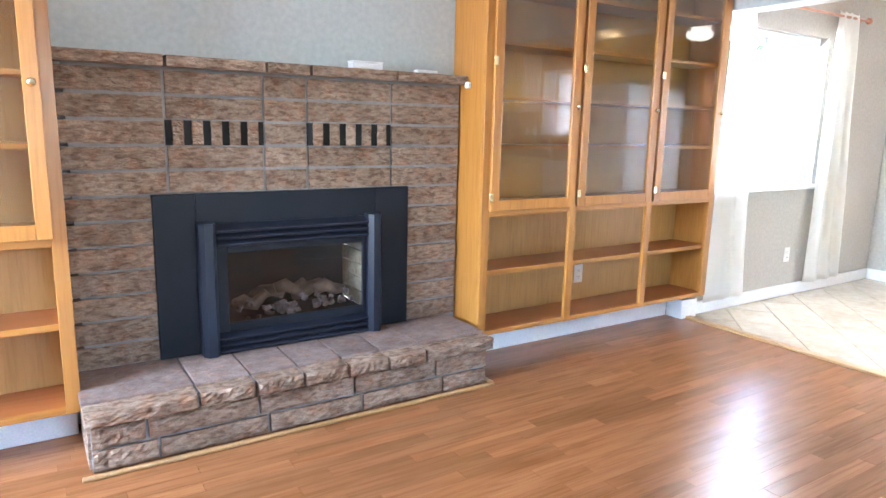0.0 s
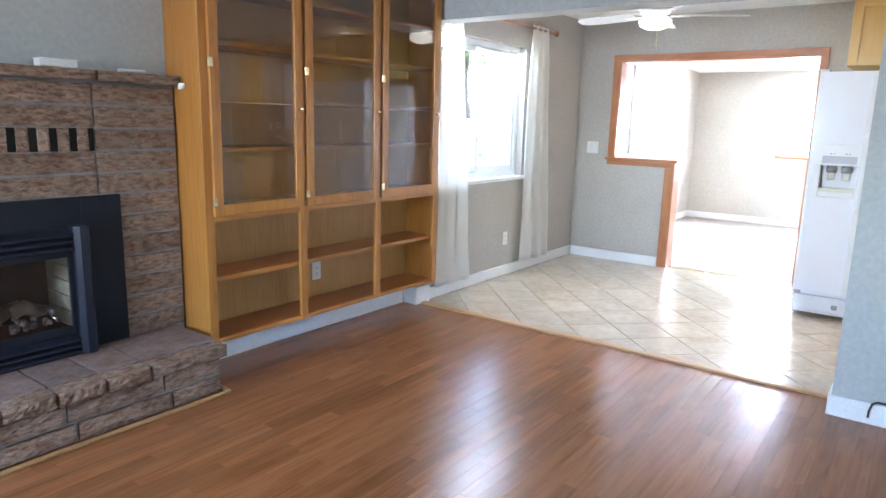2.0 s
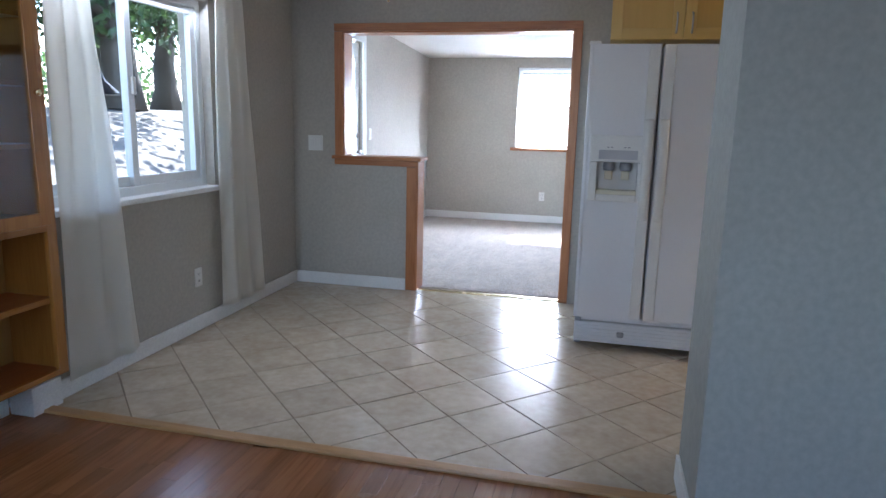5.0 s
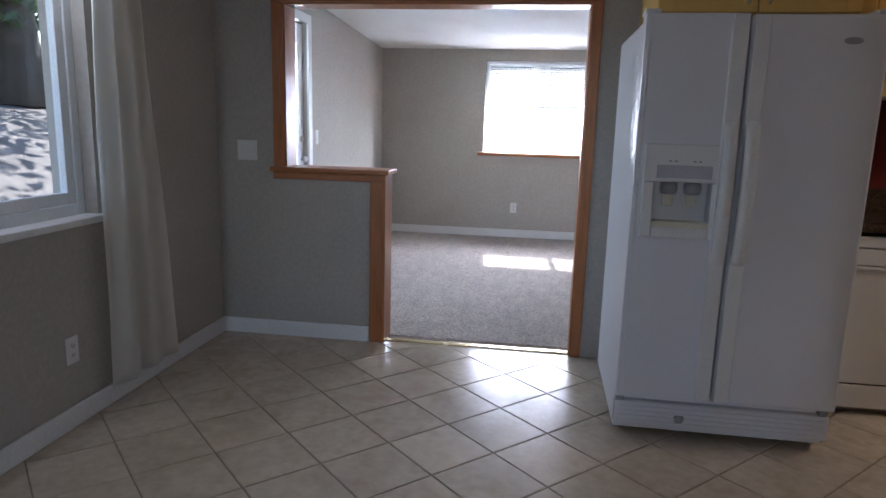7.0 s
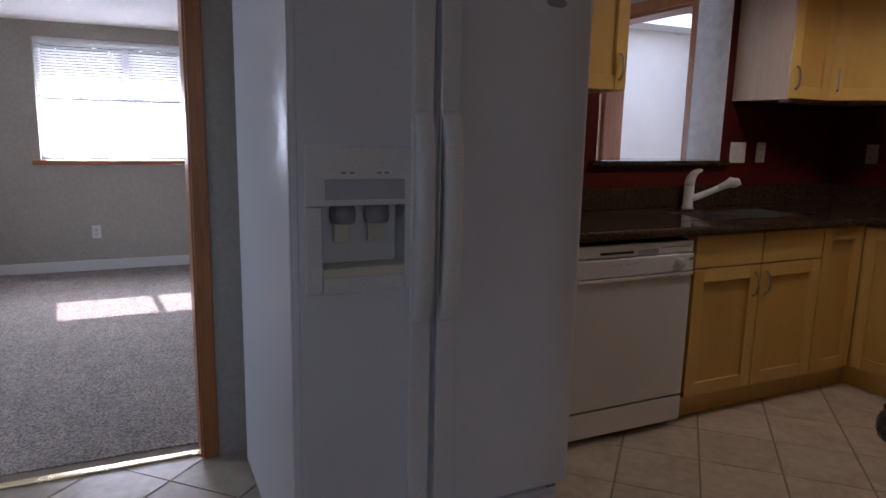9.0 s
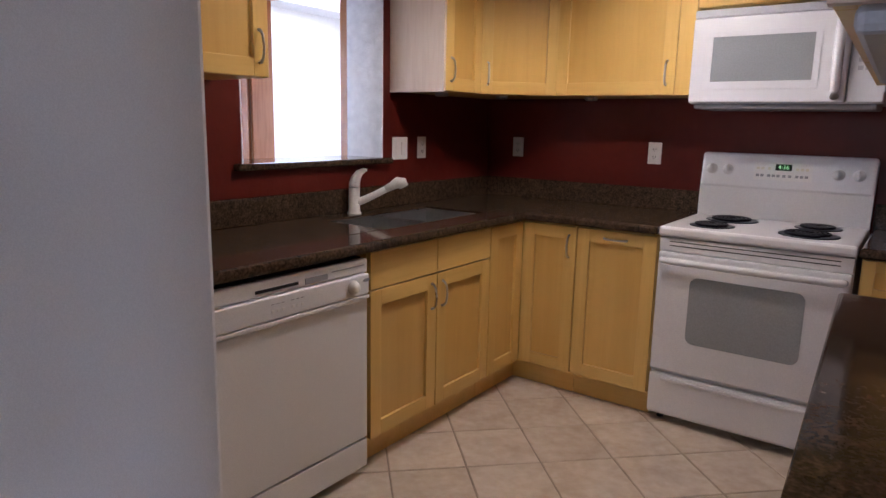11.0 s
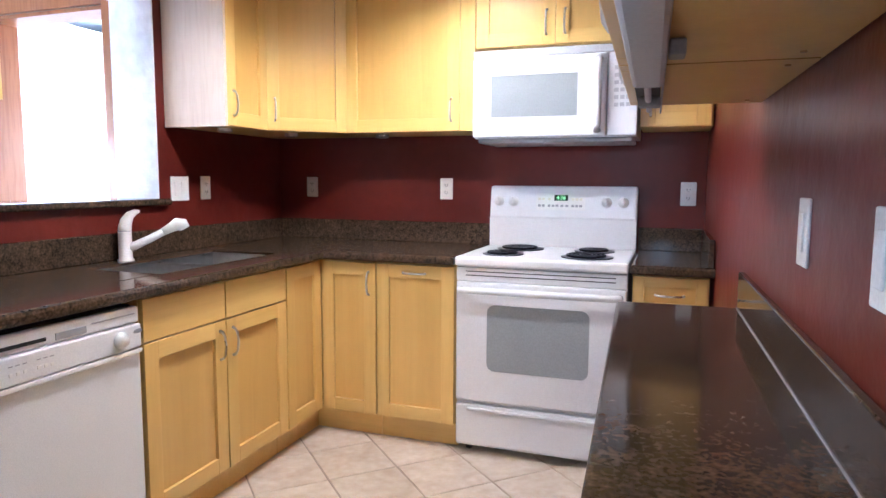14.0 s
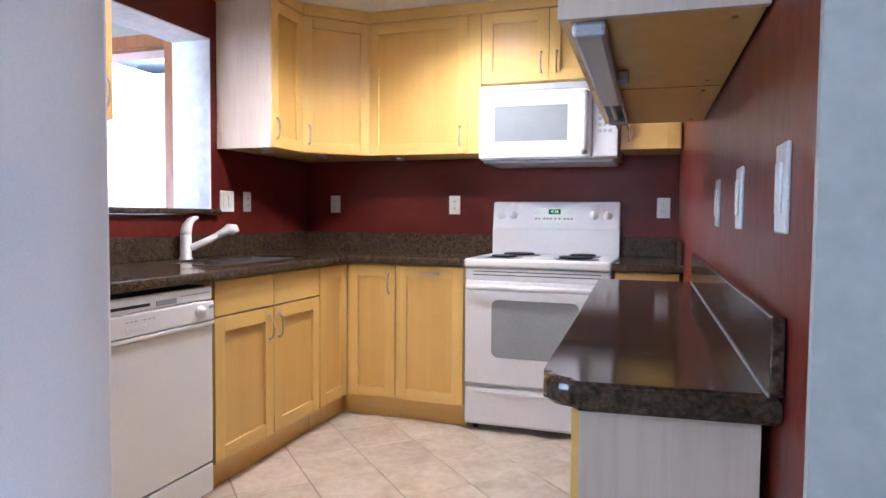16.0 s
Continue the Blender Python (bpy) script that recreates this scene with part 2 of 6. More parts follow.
# near-black for dark parts; also the painted shade behind the vent bricks
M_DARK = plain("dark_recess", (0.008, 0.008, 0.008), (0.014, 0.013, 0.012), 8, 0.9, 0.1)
M_LOG = plain("ceramic_log", (0.05, 0.03, 0.018), (0.18, 0.125, 0.085), 14, 0.9, 0.8, 60, dist=0.006)
M_EMBER = plain("grey_ember_rock", (0.06, 0.04, 0.035), (0.20, 0.165, 0.15), 20, 0.9, 0.6, 80, vary=0.3, dist=0.004)
M_FIREBRICK = brick_mat("firebox_brick", (0.30, 0.27, 0.19), (0.42, 0.39, 0.29), (0.7, 0.65, 0.6))
M_GRANITE = granite("brown_granite")
M_APPL = plain("white_appliance_enamel", (0.75, 0.75, 0.75), (0.79, 0.79, 0.79), 2, 0.25, 0.02, 300, rough_var=0.04)
M_FRIDGE = plain("white_textured_steel", (0.73, 0.73, 0.74), (0.77, 0.77, 0.78), 2, 0.3, 0.25, 420, rough_var=0.05)
M_PLASTIC = plain("white_plastic", (0.72, 0.71, 0.68), (0.78, 0.77, 0.74), 5, 0.35, 0.02)
M_CREAM = plain("cream_plastic", (0.66, 0.62, 0.48), (0.74, 0.70, 0.56), 5, 0.4, 0.02)
M_GREYPL = plain("grey_plastic", (0.28, 0.28, 0.29), (0.34, 0.34, 0.35), 5, 0.4, 0.03)
M_SILVER = plain("pale_grey_plastic", (0.44, 0.44, 0.46), (0.50, 0.50, 0.52), 5, 0.4, 0.03)
M_STEEL = plain("brushed_steel", (0.56, 0.56, 0.56), (0.66, 0.66, 0.65), 30, 0.34, 0.05, 300, metal=1.0)
M_NICKEL = plain("satin_nickel", (0.55, 0.53, 0.50), (0.64, 0.62, 0.60), 20, 0.3, 0.03, 200, metal=1.0)
M_BRASS = plain("brass", (0.72, 0.60, 0.34), (0.82, 0.70, 0.44), 20, 0.25, 0.03, 200, metal=1.0)
M_COPPER = plain("copper_rod", (0.50, 0.22, 0.13), (0.60, 0.30, 0.18), 20, 0.35, 0.03, 200, metal=0.8)
M_GROUT = plain("tan_grout", (0.22, 0.17, 0.12), (0.30, 0.235, 0.175), 20, 0.9, 0.4, 150)
M_TILE = tile_mat("beige_ceramic_tile")
M_CARPET = carpet("taupe_carpet")
M_CURTAIN = cloth("white_sheer_cotton", (0.88, 0.85, 0.77), (0.93, 0.91, 0.84))
M_GLASS = glass("clear_glass", (0.97, 0.985, 0.98))
M_CASEGLASS = glass("cabinet_glass", (0.93, 0.94, 0.94), 0.01, 1.55)
M_OVENGLASS = plain("grey_oven_glass", (0.30, 0.32, 0.32), (0.34, 0.36, 0.36), 3, 0.1, 0.0, rough_var=0.02)
M_VINYL = plain("white_vinyl", (0.74, 0.76, 0.76), (0.80, 0.82, 0.82), 5, 0.35, 0.02)
M_CABLE = plain("black_rubber", (0.012, 0.012, 0.012), (0.02, 0.02, 0.02), 10, 0.5, 0.1)
M_BULB = glow("warm_bulb", (1.0, 0.86, 0.62), 1.6)
M_SHADE = glow("frosted_lamp_shade", (1.0, 0.88, 0.66), 0.22)
M_GREENLED = glow("green_led", (0.10, 1.0, 0.12), 0.12)
M_BARK = plain("bark", (0.035, 0.025, 0.018), (0.09, 0.07, 0.05), 10, 0.95, 0.9, 40, dist=0.02)
M_LEAF = leaf_mat("broad_leaf", (0.035, 0.075, 0.025), (0.075, 0.12, 0.035))
M_GROUND = plain("dry_leafy_ground", (0.05, 0.043, 0.034), (0.135, 0.118, 0.095), 2.2, 0.95, 0.6, 40, dist=0.02)
M_BLIND = plain("white_blind_slat", (0.74, 0.75, 0.76), (0.79, 0.80, 0.80), 6, 0.5, 0.0)
M_SIDING = plain("pale_siding", (0.55, 0.55, 0.53), (0.62, 0.62, 0.60), 2, 0.7, 0.2, 60)

# ---- geometry helpers ----


def put_box(bm, x0, x1, y0, y1, z0, z1, bevel=0.0, seg=2):
    """Adds a box, with its edges rounded if asked."""
    x0, x1, y0, y1, z0, z1 = min(x0, x1), max(x0, x1), min(y0, y1), max(y0, y1), min(z0, z1), max(z0, z1)
    r = bmesh.ops.create_cube(bm, size=1.0, matrix=Matrix.LocRotScale(((x0 + x1) / 2, (y0 + y1) / 2, (z0 + z1) / 2), None, (x1 - x0, y1 - y0, z1 - z0)))
    if bevel:
        es = list({e for v in r["verts"] for e in v.link_edges})
        bmesh.ops.bevel(bm, geom=es, offset=min(bevel, 0.49 * min(x1 - x0, y1 - y0, z1 - z0)), segments=seg, profile=0.5, affect="EDGES")
    return bm


def boxes(*dims, bevel=0.0):
    bm = bmesh.new()
    for d in dims:
        put_box(bm, *d, bevel=bevel)
    return bm


def rod(bm, a, b, r, r2=None, n=12):
    """A round bar from a to b."""
    a, b = Vector(a), Vector(b)
    d = b - a
    m = Matrix.Translation((a + b) / 2) @ d.to_track_quat("Z", "Y").to_matrix().to_4x4()
    bmesh.ops.create_cone(bm, cap_ends=True, segments=n, radius1=r, radius2=r if r2 is None else r2, depth=d.length, matrix=m)
    return bm


def tube(bm, pts, r, n=8):
    """A bent round bar through points; r may be a list of radii."""
    rings = []
    ps = [Vector(p) for p in pts]
    up = Vector((0.123, 0.317, 0.94)).normalized()
    for i, p in enumerate(ps):
        d = (ps[min(i + 1, len(ps) - 1)] - ps[max(i - 1, 0)]).normalized()
        s = d.cross(up).normalized()
        u = s.cross(d).normalized()
        rr = r[i] if isinstance(r, (list, tuple)) else r
        rings.append([bm.verts.new(p + rr * (math.cos(6.2832 * k / n) * s + math.sin(6.2832 * k / n) * u)) for k in range(n)])
    for q, w in zip(rings, rings[1:]):
        for k in range(n):
            bm.faces.new((q[k], q[(k + 1) % n], w[(k + 1) % n], w[k]))
    bm.faces.new(rings[0])
    bm.faces.new(list(reversed(rings[-1])))
    return bm


def lathe(bm, profile, centre=(0, 0, 0), n=20):
    """A turned shape about z: profile of (radius, height)."""
    c = Vector(centre)
    rings = [[bm.verts.new(c + Vector((max(r, 0.0005) * math.cos(6.2832 * k / n), max(r, 0.0005) * math.sin(6.2832 * k / n), z))) for k in range(n)] for r, z in profile]
    for q, w in zip(rings, rings[1:]):
        for k in range(n):
            bm.faces.new((q[k], q[(k + 1) % n], w[(k + 1) % n], w[k]))
    return bm


def prism(bm, outline, z0, z1):
    """An upright prism over a plan outline of (x, y)."""
    lo = [bm.verts.new((x, y, z0)) for x, y in outline]
    hi = [bm.verts.new((x, y, z1)) for x, y in outline]
    k = len(lo)
    bm.faces.new(list(reversed(lo)))
    bm.faces.new(hi)
    for i in range(k):
        bm.faces.new((lo[i], lo[(i + 1) % k], hi[(i + 1) % k], hi[i]))
    return bm


def to_mesh(name, bm, material, smooth=False):
    bmesh.ops.recalc_face_normals(bm, faces=bm.faces)
    me = bpy.data.meshes.new(name)
    bm.to_mesh(me)
    bm.free()
    me.materials.append(material)
    if smooth:
        me.polygons.foreach_set("use_smooth", [True] * len(me.polygons))
    return me


def part(name, bm, material, parent, label="", smooth=False):
    ob = new(name, to_mesh(name, bm, material, smooth))
    if parent is not None:
        ob.parent = parent
        if parent.type == "EMPTY":
            ob.matrix_parent_inverse = parent.matrix_basis.inverted()
    return tagged(ob, label) if label else ob


def setting(name, bm, material, label="", category=""):
    ob = new(name, to_mesh(name, bm, material))
    return tagged(ob, label, category or name.split("_")[0], kind="structure")


def thing(name, label, category, at=(0, 0, 0), group=""):
    ob = new(name)
    ob.location = at
    bpy.context.view_layer.update()
    return tagged(ob, label, category, group)


def piece(name, mesh, parent, loc, scale=(1, 1, 1), rot=(0, 0, 0)):
    ob = new(name, mesh)
    ob.location, ob.scale, ob.rotation_euler = loc, scale, rot
    ob.parent = parent
    return ob

# ---- structure ----


def on_red_wall(ob):
    """Turns a thing with the red kitchen wall, which stands slightly out of square."""
    ob.matrix_basis = pose(4.036, 0.55, 0) @ pose(0, 0, 0, 0, 0, 1.6) @ pose(-4.036, -0.55, 0) @ ob.matrix_basis
    return ob


CEIL = 2.33
LINE_X = 3.86          # line between laminate and tile
HEAD = 2.012           # underside of the beam between living and dining room

setting("subfloor_living", boxes((-2.7, LINE_X - 0.02, -3.3, 3.5, -0.2, -0.012)), M_DARK, "dark floor base under the laminate planks", "floor")
tile_floor = setting("floor_tile", boxes((LINE_X - 0.02, 6.52, -2.62, 3.30, -0.2, -0.004)), M_GROUT, "tan grout bed of the diagonal beige ceramic tile floor", "floor")
setting("floor_carpet", boxes((6.52, 10.4, -1.8, 3.3, -0.2, 0.0)), M_CARPET, "taupe cut-pile carpet floor of the family room", "carpet")
setting("floor_side_room", boxes((6.7, 10.2, -5.0, -1.8, -0.2, -0.002)), M_CARPET, "taupe carpet floor of the side room", "carpet")

# living room shell, with a window in the west and one in the south wall
setting("wall_north_living", boxes((-2.7, 0.74, 3.46, 3.62, 0, CEIL), (1.47, 3.93, 3.46, 3.62, 0, CEIL), (0.74, 1.47, 3.46, 3.62, 0, 0.34), (0.74, 1.47, 3.46, 3.62, 0.74, CEIL)), M_GREIGE_COOL, "greige wall behind fireplace and bookcases, coloured as in cool daylight", "wall")
setting("wall_west", boxes((-2.75, -2.6, -3.3, 1.8, 0, CEIL), (-2.75, -2.6, 3.3, 3.46, 0, CEIL), (-2.75, -2.6, 1.8, 3.3, 0, 0.7), (-2.75, -2.6, 1.8, 3.3, 2.15, CEIL)), M_GREIGE_COOL, "greige living room wall with a wide window, coloured as in cool daylight", "wall")
setting("wall_south", boxes((-2.6, 0.55, -3.35, -3.2, 0, CEIL), (1.85, 3.62, -3.35, -3.2, 0, CEIL), (0.55, 1.85, -3.35, -3.2, 0, 0.7), (0.55, 1.85, -3.35, -3.2, 2.15, CEIL)), M_GREIGE_COOL, "greige living room wall with a window, coloured as in cool daylight", "wall")
setting("wall_middle", boxes((3.62, 4.016, -3.3, 0.57, 0, CEIL), (4.016, 4.036, 0.552, 0.57, 0, CEIL)), M_GREIGE_COOL, "thick greige wall between living room and kitchen, coloured as in cool daylight", "wall")
on_red_wall(setting("wall_kitchen_red", boxes((4.016, 4.036, -2.66, 0.5515, 0, CEIL)), M_RED, "dark red painted kitchen wall with a light plaster texture", "wall"))
setting("beam_living", boxes((3.912, 4.09, 0.57, 3.46, HEAD, CEIL)), M_GREIGE_COOL, "greige beam over the opening to the dining area, coloured as in cool daylight", "beam")
setting("ceiling_living", boxes((-2.75, 3.62, -3.35, 3.62, CEIL, CEIL + 0.15)), M_CEIL, "white living room ceiling", "ceiling")
setting("ceiling_dining", boxes((3.62, 6.52, -2.75, 3.46, CEIL + 0.001, CEIL + 0.15)), M_CEIL, "white dining and kitchen ceiling", "ceiling")

# dining room wall with its window
WX0, WX1, WZ0, WZ1 = 3.99, 5.28, 0.87, 1.97
NY = 3.28
setting("wall_north_dining", boxes((3.93, WX0, NY, NY + 0.21, 0, CEIL), (WX1, 6.37, NY, NY + 0.21, 0, CEIL), (WX0, WX1, NY, NY + 0.21, 0, WZ0), (WX0, WX1, NY, NY + 0.21, WZ1, CEIL)), M_GREIGE, "greige painted dining wall with a sliding window", "wall")

# wall with the wood-trimmed opening to the family room
PX0, PX1 = 6.37, 6.52
PR, PL, PU, PT, PH = 1.16, 2.285, 2.872, 1.943, 0.995
setting("wall_east_dining", boxes((PX0, PX1, -0.02, PR, 0, CEIL), (PX0, PX1, PR, PU, PT, CEIL), (PX0, PX1, PU, NY + 0.21, 0, CEIL), (PX0, PX1, PL, PU, 0, PH)), M_GREIGE, "greige wall with a half wall and an opening to the family room", "wall")
# kitchen wall with the opening over the sink
KX0, KX1 = 6.50, 6.74
KY0, KY1, KZ0, KZ1 = -1.605, -0.75, 1.158, 2.06
setting("wall_sink", boxes((KX0, KX1 - 0.01, -2.75, KY0, 0, CEIL), (KX0, KX1 - 0.01, KY1, -0.02, 0, CEIL), (KX0, KX1 - 0.01, KY0, KY1, 0, KZ0 - 0.03), (KX0, KX1 - 0.01, KY0, KY1, KZ1, CEIL)), M_RED, "dark red kitchen wall with an opening over the sink", "wall")
setting("jamb_kitchen_opening", boxes((KX0 - 0.002, KX1, KY0, KY0 + 0.006, KZ0, KZ1 - 0.006), (KX0 - 0.002, KX1, KY1 - 0.006, KY1, KZ0, KZ1 - 0.006), (KX0 - 0.002, KX1, KY0, KY1, KZ1 - 0.006, KZ1)), M_JAMB, "white textured plaster lining of the kitchen opening", "jamb")
setting("wall_stove", boxes((4.036, KX0, -2.75, -2.60, 0, CEIL)), M_RED, "dark red kitchen wall behind the stove", "wall")

# family room shell
FX, FZ0, FZ1 = 10.35, 2.12, 2.30
BW0, BW1, BWZ0, BWZ1 = 0.90, 2.07, 0.98, 2.00
setting("wall_east_family", boxes((FX, FX + 0.15, -1.8, BW0, 0, 2.4), (FX, FX + 0.15, BW1, 3.45, 0, 2.4), (FX, FX + 0.15, BW0, BW1, 0, BWZ0), (FX, FX + 0.15, BW0, BW1, BWZ1, 2.4)), M_GREIGE, "greige family room wall with a window", "wall")
DX0, DX1, DZ1 = 7.03, 7.855, 2.03
setting("wall_north_family", boxes((PX1, DX0, 3.27, 3.42, 0, 2.4), (DX1, FX, 3.27, 3.42, 0, 2.4), (DX0, DX1, 3.27, 3.42, DZ1, 2.4)), M_GREIGE, "greige family room wall with a glazed door", "wall")
SY = -1.66
SX0, SX1, SZ1 = 6.83, 7.61, 2.06
setting("wall_south_family", boxes((KX1, SX0, SY - 0.14, SY, 0, 2.4), (SX1, FX, SY - 0.14, SY, 0, 2.4), (SX0, SX1, SY - 0.14, SY, SZ1, 2.4)), M_GREIGE, "greige family room wall with a wood-trimmed opening", "wall")
bm = bmesh.new()
v = [bm.verts.new(p) for p in ((PX1, SY, FZ1), (FX, SY, FZ0), (FX, 3.27, FZ0), (PX1, 3.27, FZ1), (PX1, SY, FZ1 + 0.1), (FX, SY, FZ0 + 0.1), (FX, 3.27, FZ0 + 0.1), (PX1, 3.27, FZ1 + 0.1))]
for f in ((0, 1, 2, 3), (4, 5, 6, 7), (0, 1, 5, 4), (1, 2, 6, 5), (2, 3, 7, 6), (3, 0, 4, 7)):
    bm.faces.new([v[i] for i in f])
setting("ceiling_family", bm, M_CEIL, "white sloping family room ceiling", "ceiling")
# side room behind the wood-trimmed opening, with a skylight
setting("wall_side_room", boxes((6.60, 6.74, -5.0, SY - 0.14, 0, 2.5), (9.0, 9.15, -5.0, SY - 0.14, 0, 2.5), (6.74, 9.0, -4.6, -4.45, 0, 2.5)), M_WHITE, "white painted side room walls", "wall")
setting("ceiling_side_room", boxes((6.74, 7.5, -4.45, SY - 0.14, 2.3, 2.42), (8.7, 9.0, -4.45, SY - 0.14, 2.3, 2.42), (7.5, 8.7, -4.45, -3.6, 2.3, 2.42), (7.5, 8.7, -2.4, SY - 0.14, 2.3, 2.42)), M_CEIL, "white side room ceiling with a skylight opening", "ceiling")

# skirting boards


def skirting(name, *dims):
    return setting(name, boxes(*dims, bevel=0.004), M_WHITE, "white painted baseboard", "baseboard")


skirting("baseboard_dining", (3.93, 6.358, NY - 0.014, NY, 0, 0.092))
skirting("baseboard_half_wall", (PX0 - 0.014, PX0, PL + 0.072, NY, 0, 0.092))
skirting("baseboard_middle_wall", (3.606, 3.62, -3.2, 0.584, 0, 0.10))
skirting("baseboard_middle_wall_end", (3.62, 4.016, 0.57, 0.584, 0, 0.10))
skirting("baseboard_family_east", (FX - 0.014, FX, SY, 3.27, 0, 0.092))
skirting("baseboard_family_north", (DX1 + 0.08, FX - 0.015, 3.256, 3.27, 0, 0.092))
skirting("baseboard_bookcase", (2.07, 3.76, 3.36, 3.375, 0, 0.155))
skirting("baseboard_bookcase_left", (-1.6, 0.17, 3.36, 3.375, 0, 0.155))
skirting("baseboard_post", (3.765, 3.925, 3.235, 3.36, 0, 0.13))
setting("threshold_oak", boxes((LINE_X - 0.045, LINE_X + 0.012, 0.586, 3.262, -0.004, 0.014), bevel=0.006), M_THRESH, "oak transition strip between laminate and tile", "threshold")
setting("threshold_brass", boxes((PX0 + 0.03, PX0 + 0.07, PR, PL, -0.002, 0.009), bevel=0.004), M_BRASS, "thin brass carpet strip in the opening", "threshold")

# fir casing of the opening to the family room
trim = thing("opening_trim", "stained fir trim around the opening and half wall", "trim", (6.37, 2.0, 0))
trim["kind"] = "structure"
TX0, TX1 = PX0 - 0.018, PX1 + 0.018
part("jamb", boxes((TX0 + 0.012, TX1 - 0.012, PR, PR + 0.02, 0.004, PT - 0.02), bevel=0.003), M_FIR, trim)
part("casing", boxes((TX0, PX0 - 0.0005, PR - 0.045, PR + 0.012, 0.004, PT + 0.045), bevel=0.004), M_FIR, trim)
part("casing", boxes((TX0 - 0.002, PX0 - 0.0005, PR - 0.045, PU + 0.055, PT - 0.008, PT + 0.047), bevel=0.004), M_FIR_Y, trim)
part("head", boxes((TX0 + 0.012, TX1 - 0.012, PR, PU, PT - 0.02, PT), bevel=0.003), M_FIR_Y, trim)
part("casing", boxes((TX0, PX0 - 0.0005, PU - 0.012, PU + 0.055, PH + 0.03, PT - 0.01), bevel=0.004), M_FIR, trim)
part("jamb", boxes((TX0 + 0.012, TX1 - 0.012, PU - 0.02, PU, PH + 0.03, PT - 0.02), bevel=0.003), M_FIR, trim)
part("cap", boxes((TX0 - 0.02, TX1 + 0.02, PL - 0.045, PU + 0.075, PH + 0.004, PH + 0.03), bevel=0.005), M_FIR_Y, trim)
part("apron", boxes((TX0, PX0 - 0.0005, PL - 0.02, PU + 0.06, PH - 0.04, PH + 0.003), bevel=0.004), M_FIR_Y, trim)
part("jamb", boxes((TX0 + 0.004, TX1 - 0.004, PL - 0.022, PL - 0.001, 0.004, PH - 0.001), bevel=0.003), M_FIR, trim)
part("casing", boxes((TX0, PX0 - 0.0005, PL - 0.012, PL + 0.068, 0.004, PH - 0.041), bevel=0.004), M_FIR, trim)
# fir casing of the side room opening
trim2 = thing("side_opening_trim", "stained fir trim around the side room opening", "trim", (7.1, SY, 0))
trim2["kind"] = "structure"
part("casing", boxes((SX1, SX1 + 0.15, SY, SY + 0.02, 0.004, SZ1 + 0.07), bevel=0.004), M_FIR, trim2)
part("casing", boxes((SX0 - 0.055, SX0, SY, SY + 0.02, 0.004, SZ1 + 0.07), bevel=0.004), M_FIR, trim2)
part("casing", boxes((SX0, SX1, SY, SY + 0.02, SZ1, SZ1 + 0.07), bevel=0.004), M_FIR, trim2)
part("jamb", boxes((SX1 - 0.02, SX1, SY - 0.16, SY, 0.004, SZ1), bevel=0.003), M_FIR, trim2)
part("jamb", boxes((SX0, SX0 + 0.02, SY - 0.16, SY, 0.004, SZ1), bevel=0.003), M_FIR, trim2)
part("head", boxes((SX0 + 0.02, SX1 - 0.02, SY - 0.16, SY, SZ1 - 0.02, SZ1), bevel=0.003), M_FIR, trim2)

# ---- windows and glazed door ----


def pane(bm_dims, parent):
    p = part("pane", boxes(bm_dims), M_GLASS, parent)
    p.visible_shadow = False
    return p


w = thing("window_1", "white vinyl sliding window of the dining area", "window", (4.6, NY + 0.1, WZ0))
w["kind"] = "structure"
gy = NY + 0.10
part("window_frame", boxes((WX0, WX0 + 0.045, gy - 0.04, gy + 0.04, WZ0, WZ1), (WX1 - 0.045, WX1, gy - 0.04, gy + 0.04, WZ0, WZ1), (WX0 + 0.045, WX1 - 0.045, gy - 0.04, gy + 0.04, WZ0, WZ0 + 0.05), (WX0 + 0.045, WX1 - 0.045, gy - 0.04, gy + 0.04, WZ1 - 0.045, WZ1), bevel=0.004), M_VINYL, w)
mx = 4.66
for k, (a, b, off) in enumerate(((WX0 + 0.046, mx + 0.03, 0.012), (mx - 0.03, WX1 - 0.046, -0.018))):
    sash = part("sash", boxes((a, a + 0.045, gy + off - 0.014, gy + off + 0.014, WZ0 + 0.051, WZ1 - 0.046), (b - 0.045, b, gy + off - 0.014, gy + off + 0.014, WZ0 + 0.051, WZ1 - 0.046), (a + 0.045, b - 0.045, gy + off - 0.014, gy + off + 0.014, WZ0 + 0.051, WZ0 + 0.10), (a + 0.045, b - 0.045, gy + off - 0.014, gy + off + 0.014, WZ1 - 0.09, WZ1 - 0.046), bevel=0.003), M_VINYL, w)
    pane((a + 0.045, b - 0.045, gy + off - 0.002, gy + off + 0.002, WZ0 + 0.10, WZ1 - 0.09), sash)
part("latch", boxes((mx - 0.012, mx + 0.012, gy - 0.05, gy - 0.032, 1.40, 1.49), bevel=0.005), M_PLASTIC, w)
part("window_sill", boxes((WX0 - 0.03, WX1 + 0.03, NY - 0.035, gy - 0.041, WZ0 - 0.028, WZ0 + 0.003), bevel=0.006), M_WHITE, w)

w2 = thing("window_2", "white family room window behind a lowered blind", "window", (FX, 1.5, BWZ0))
w2["kind"] = "structure"
gx = FX + 0.10
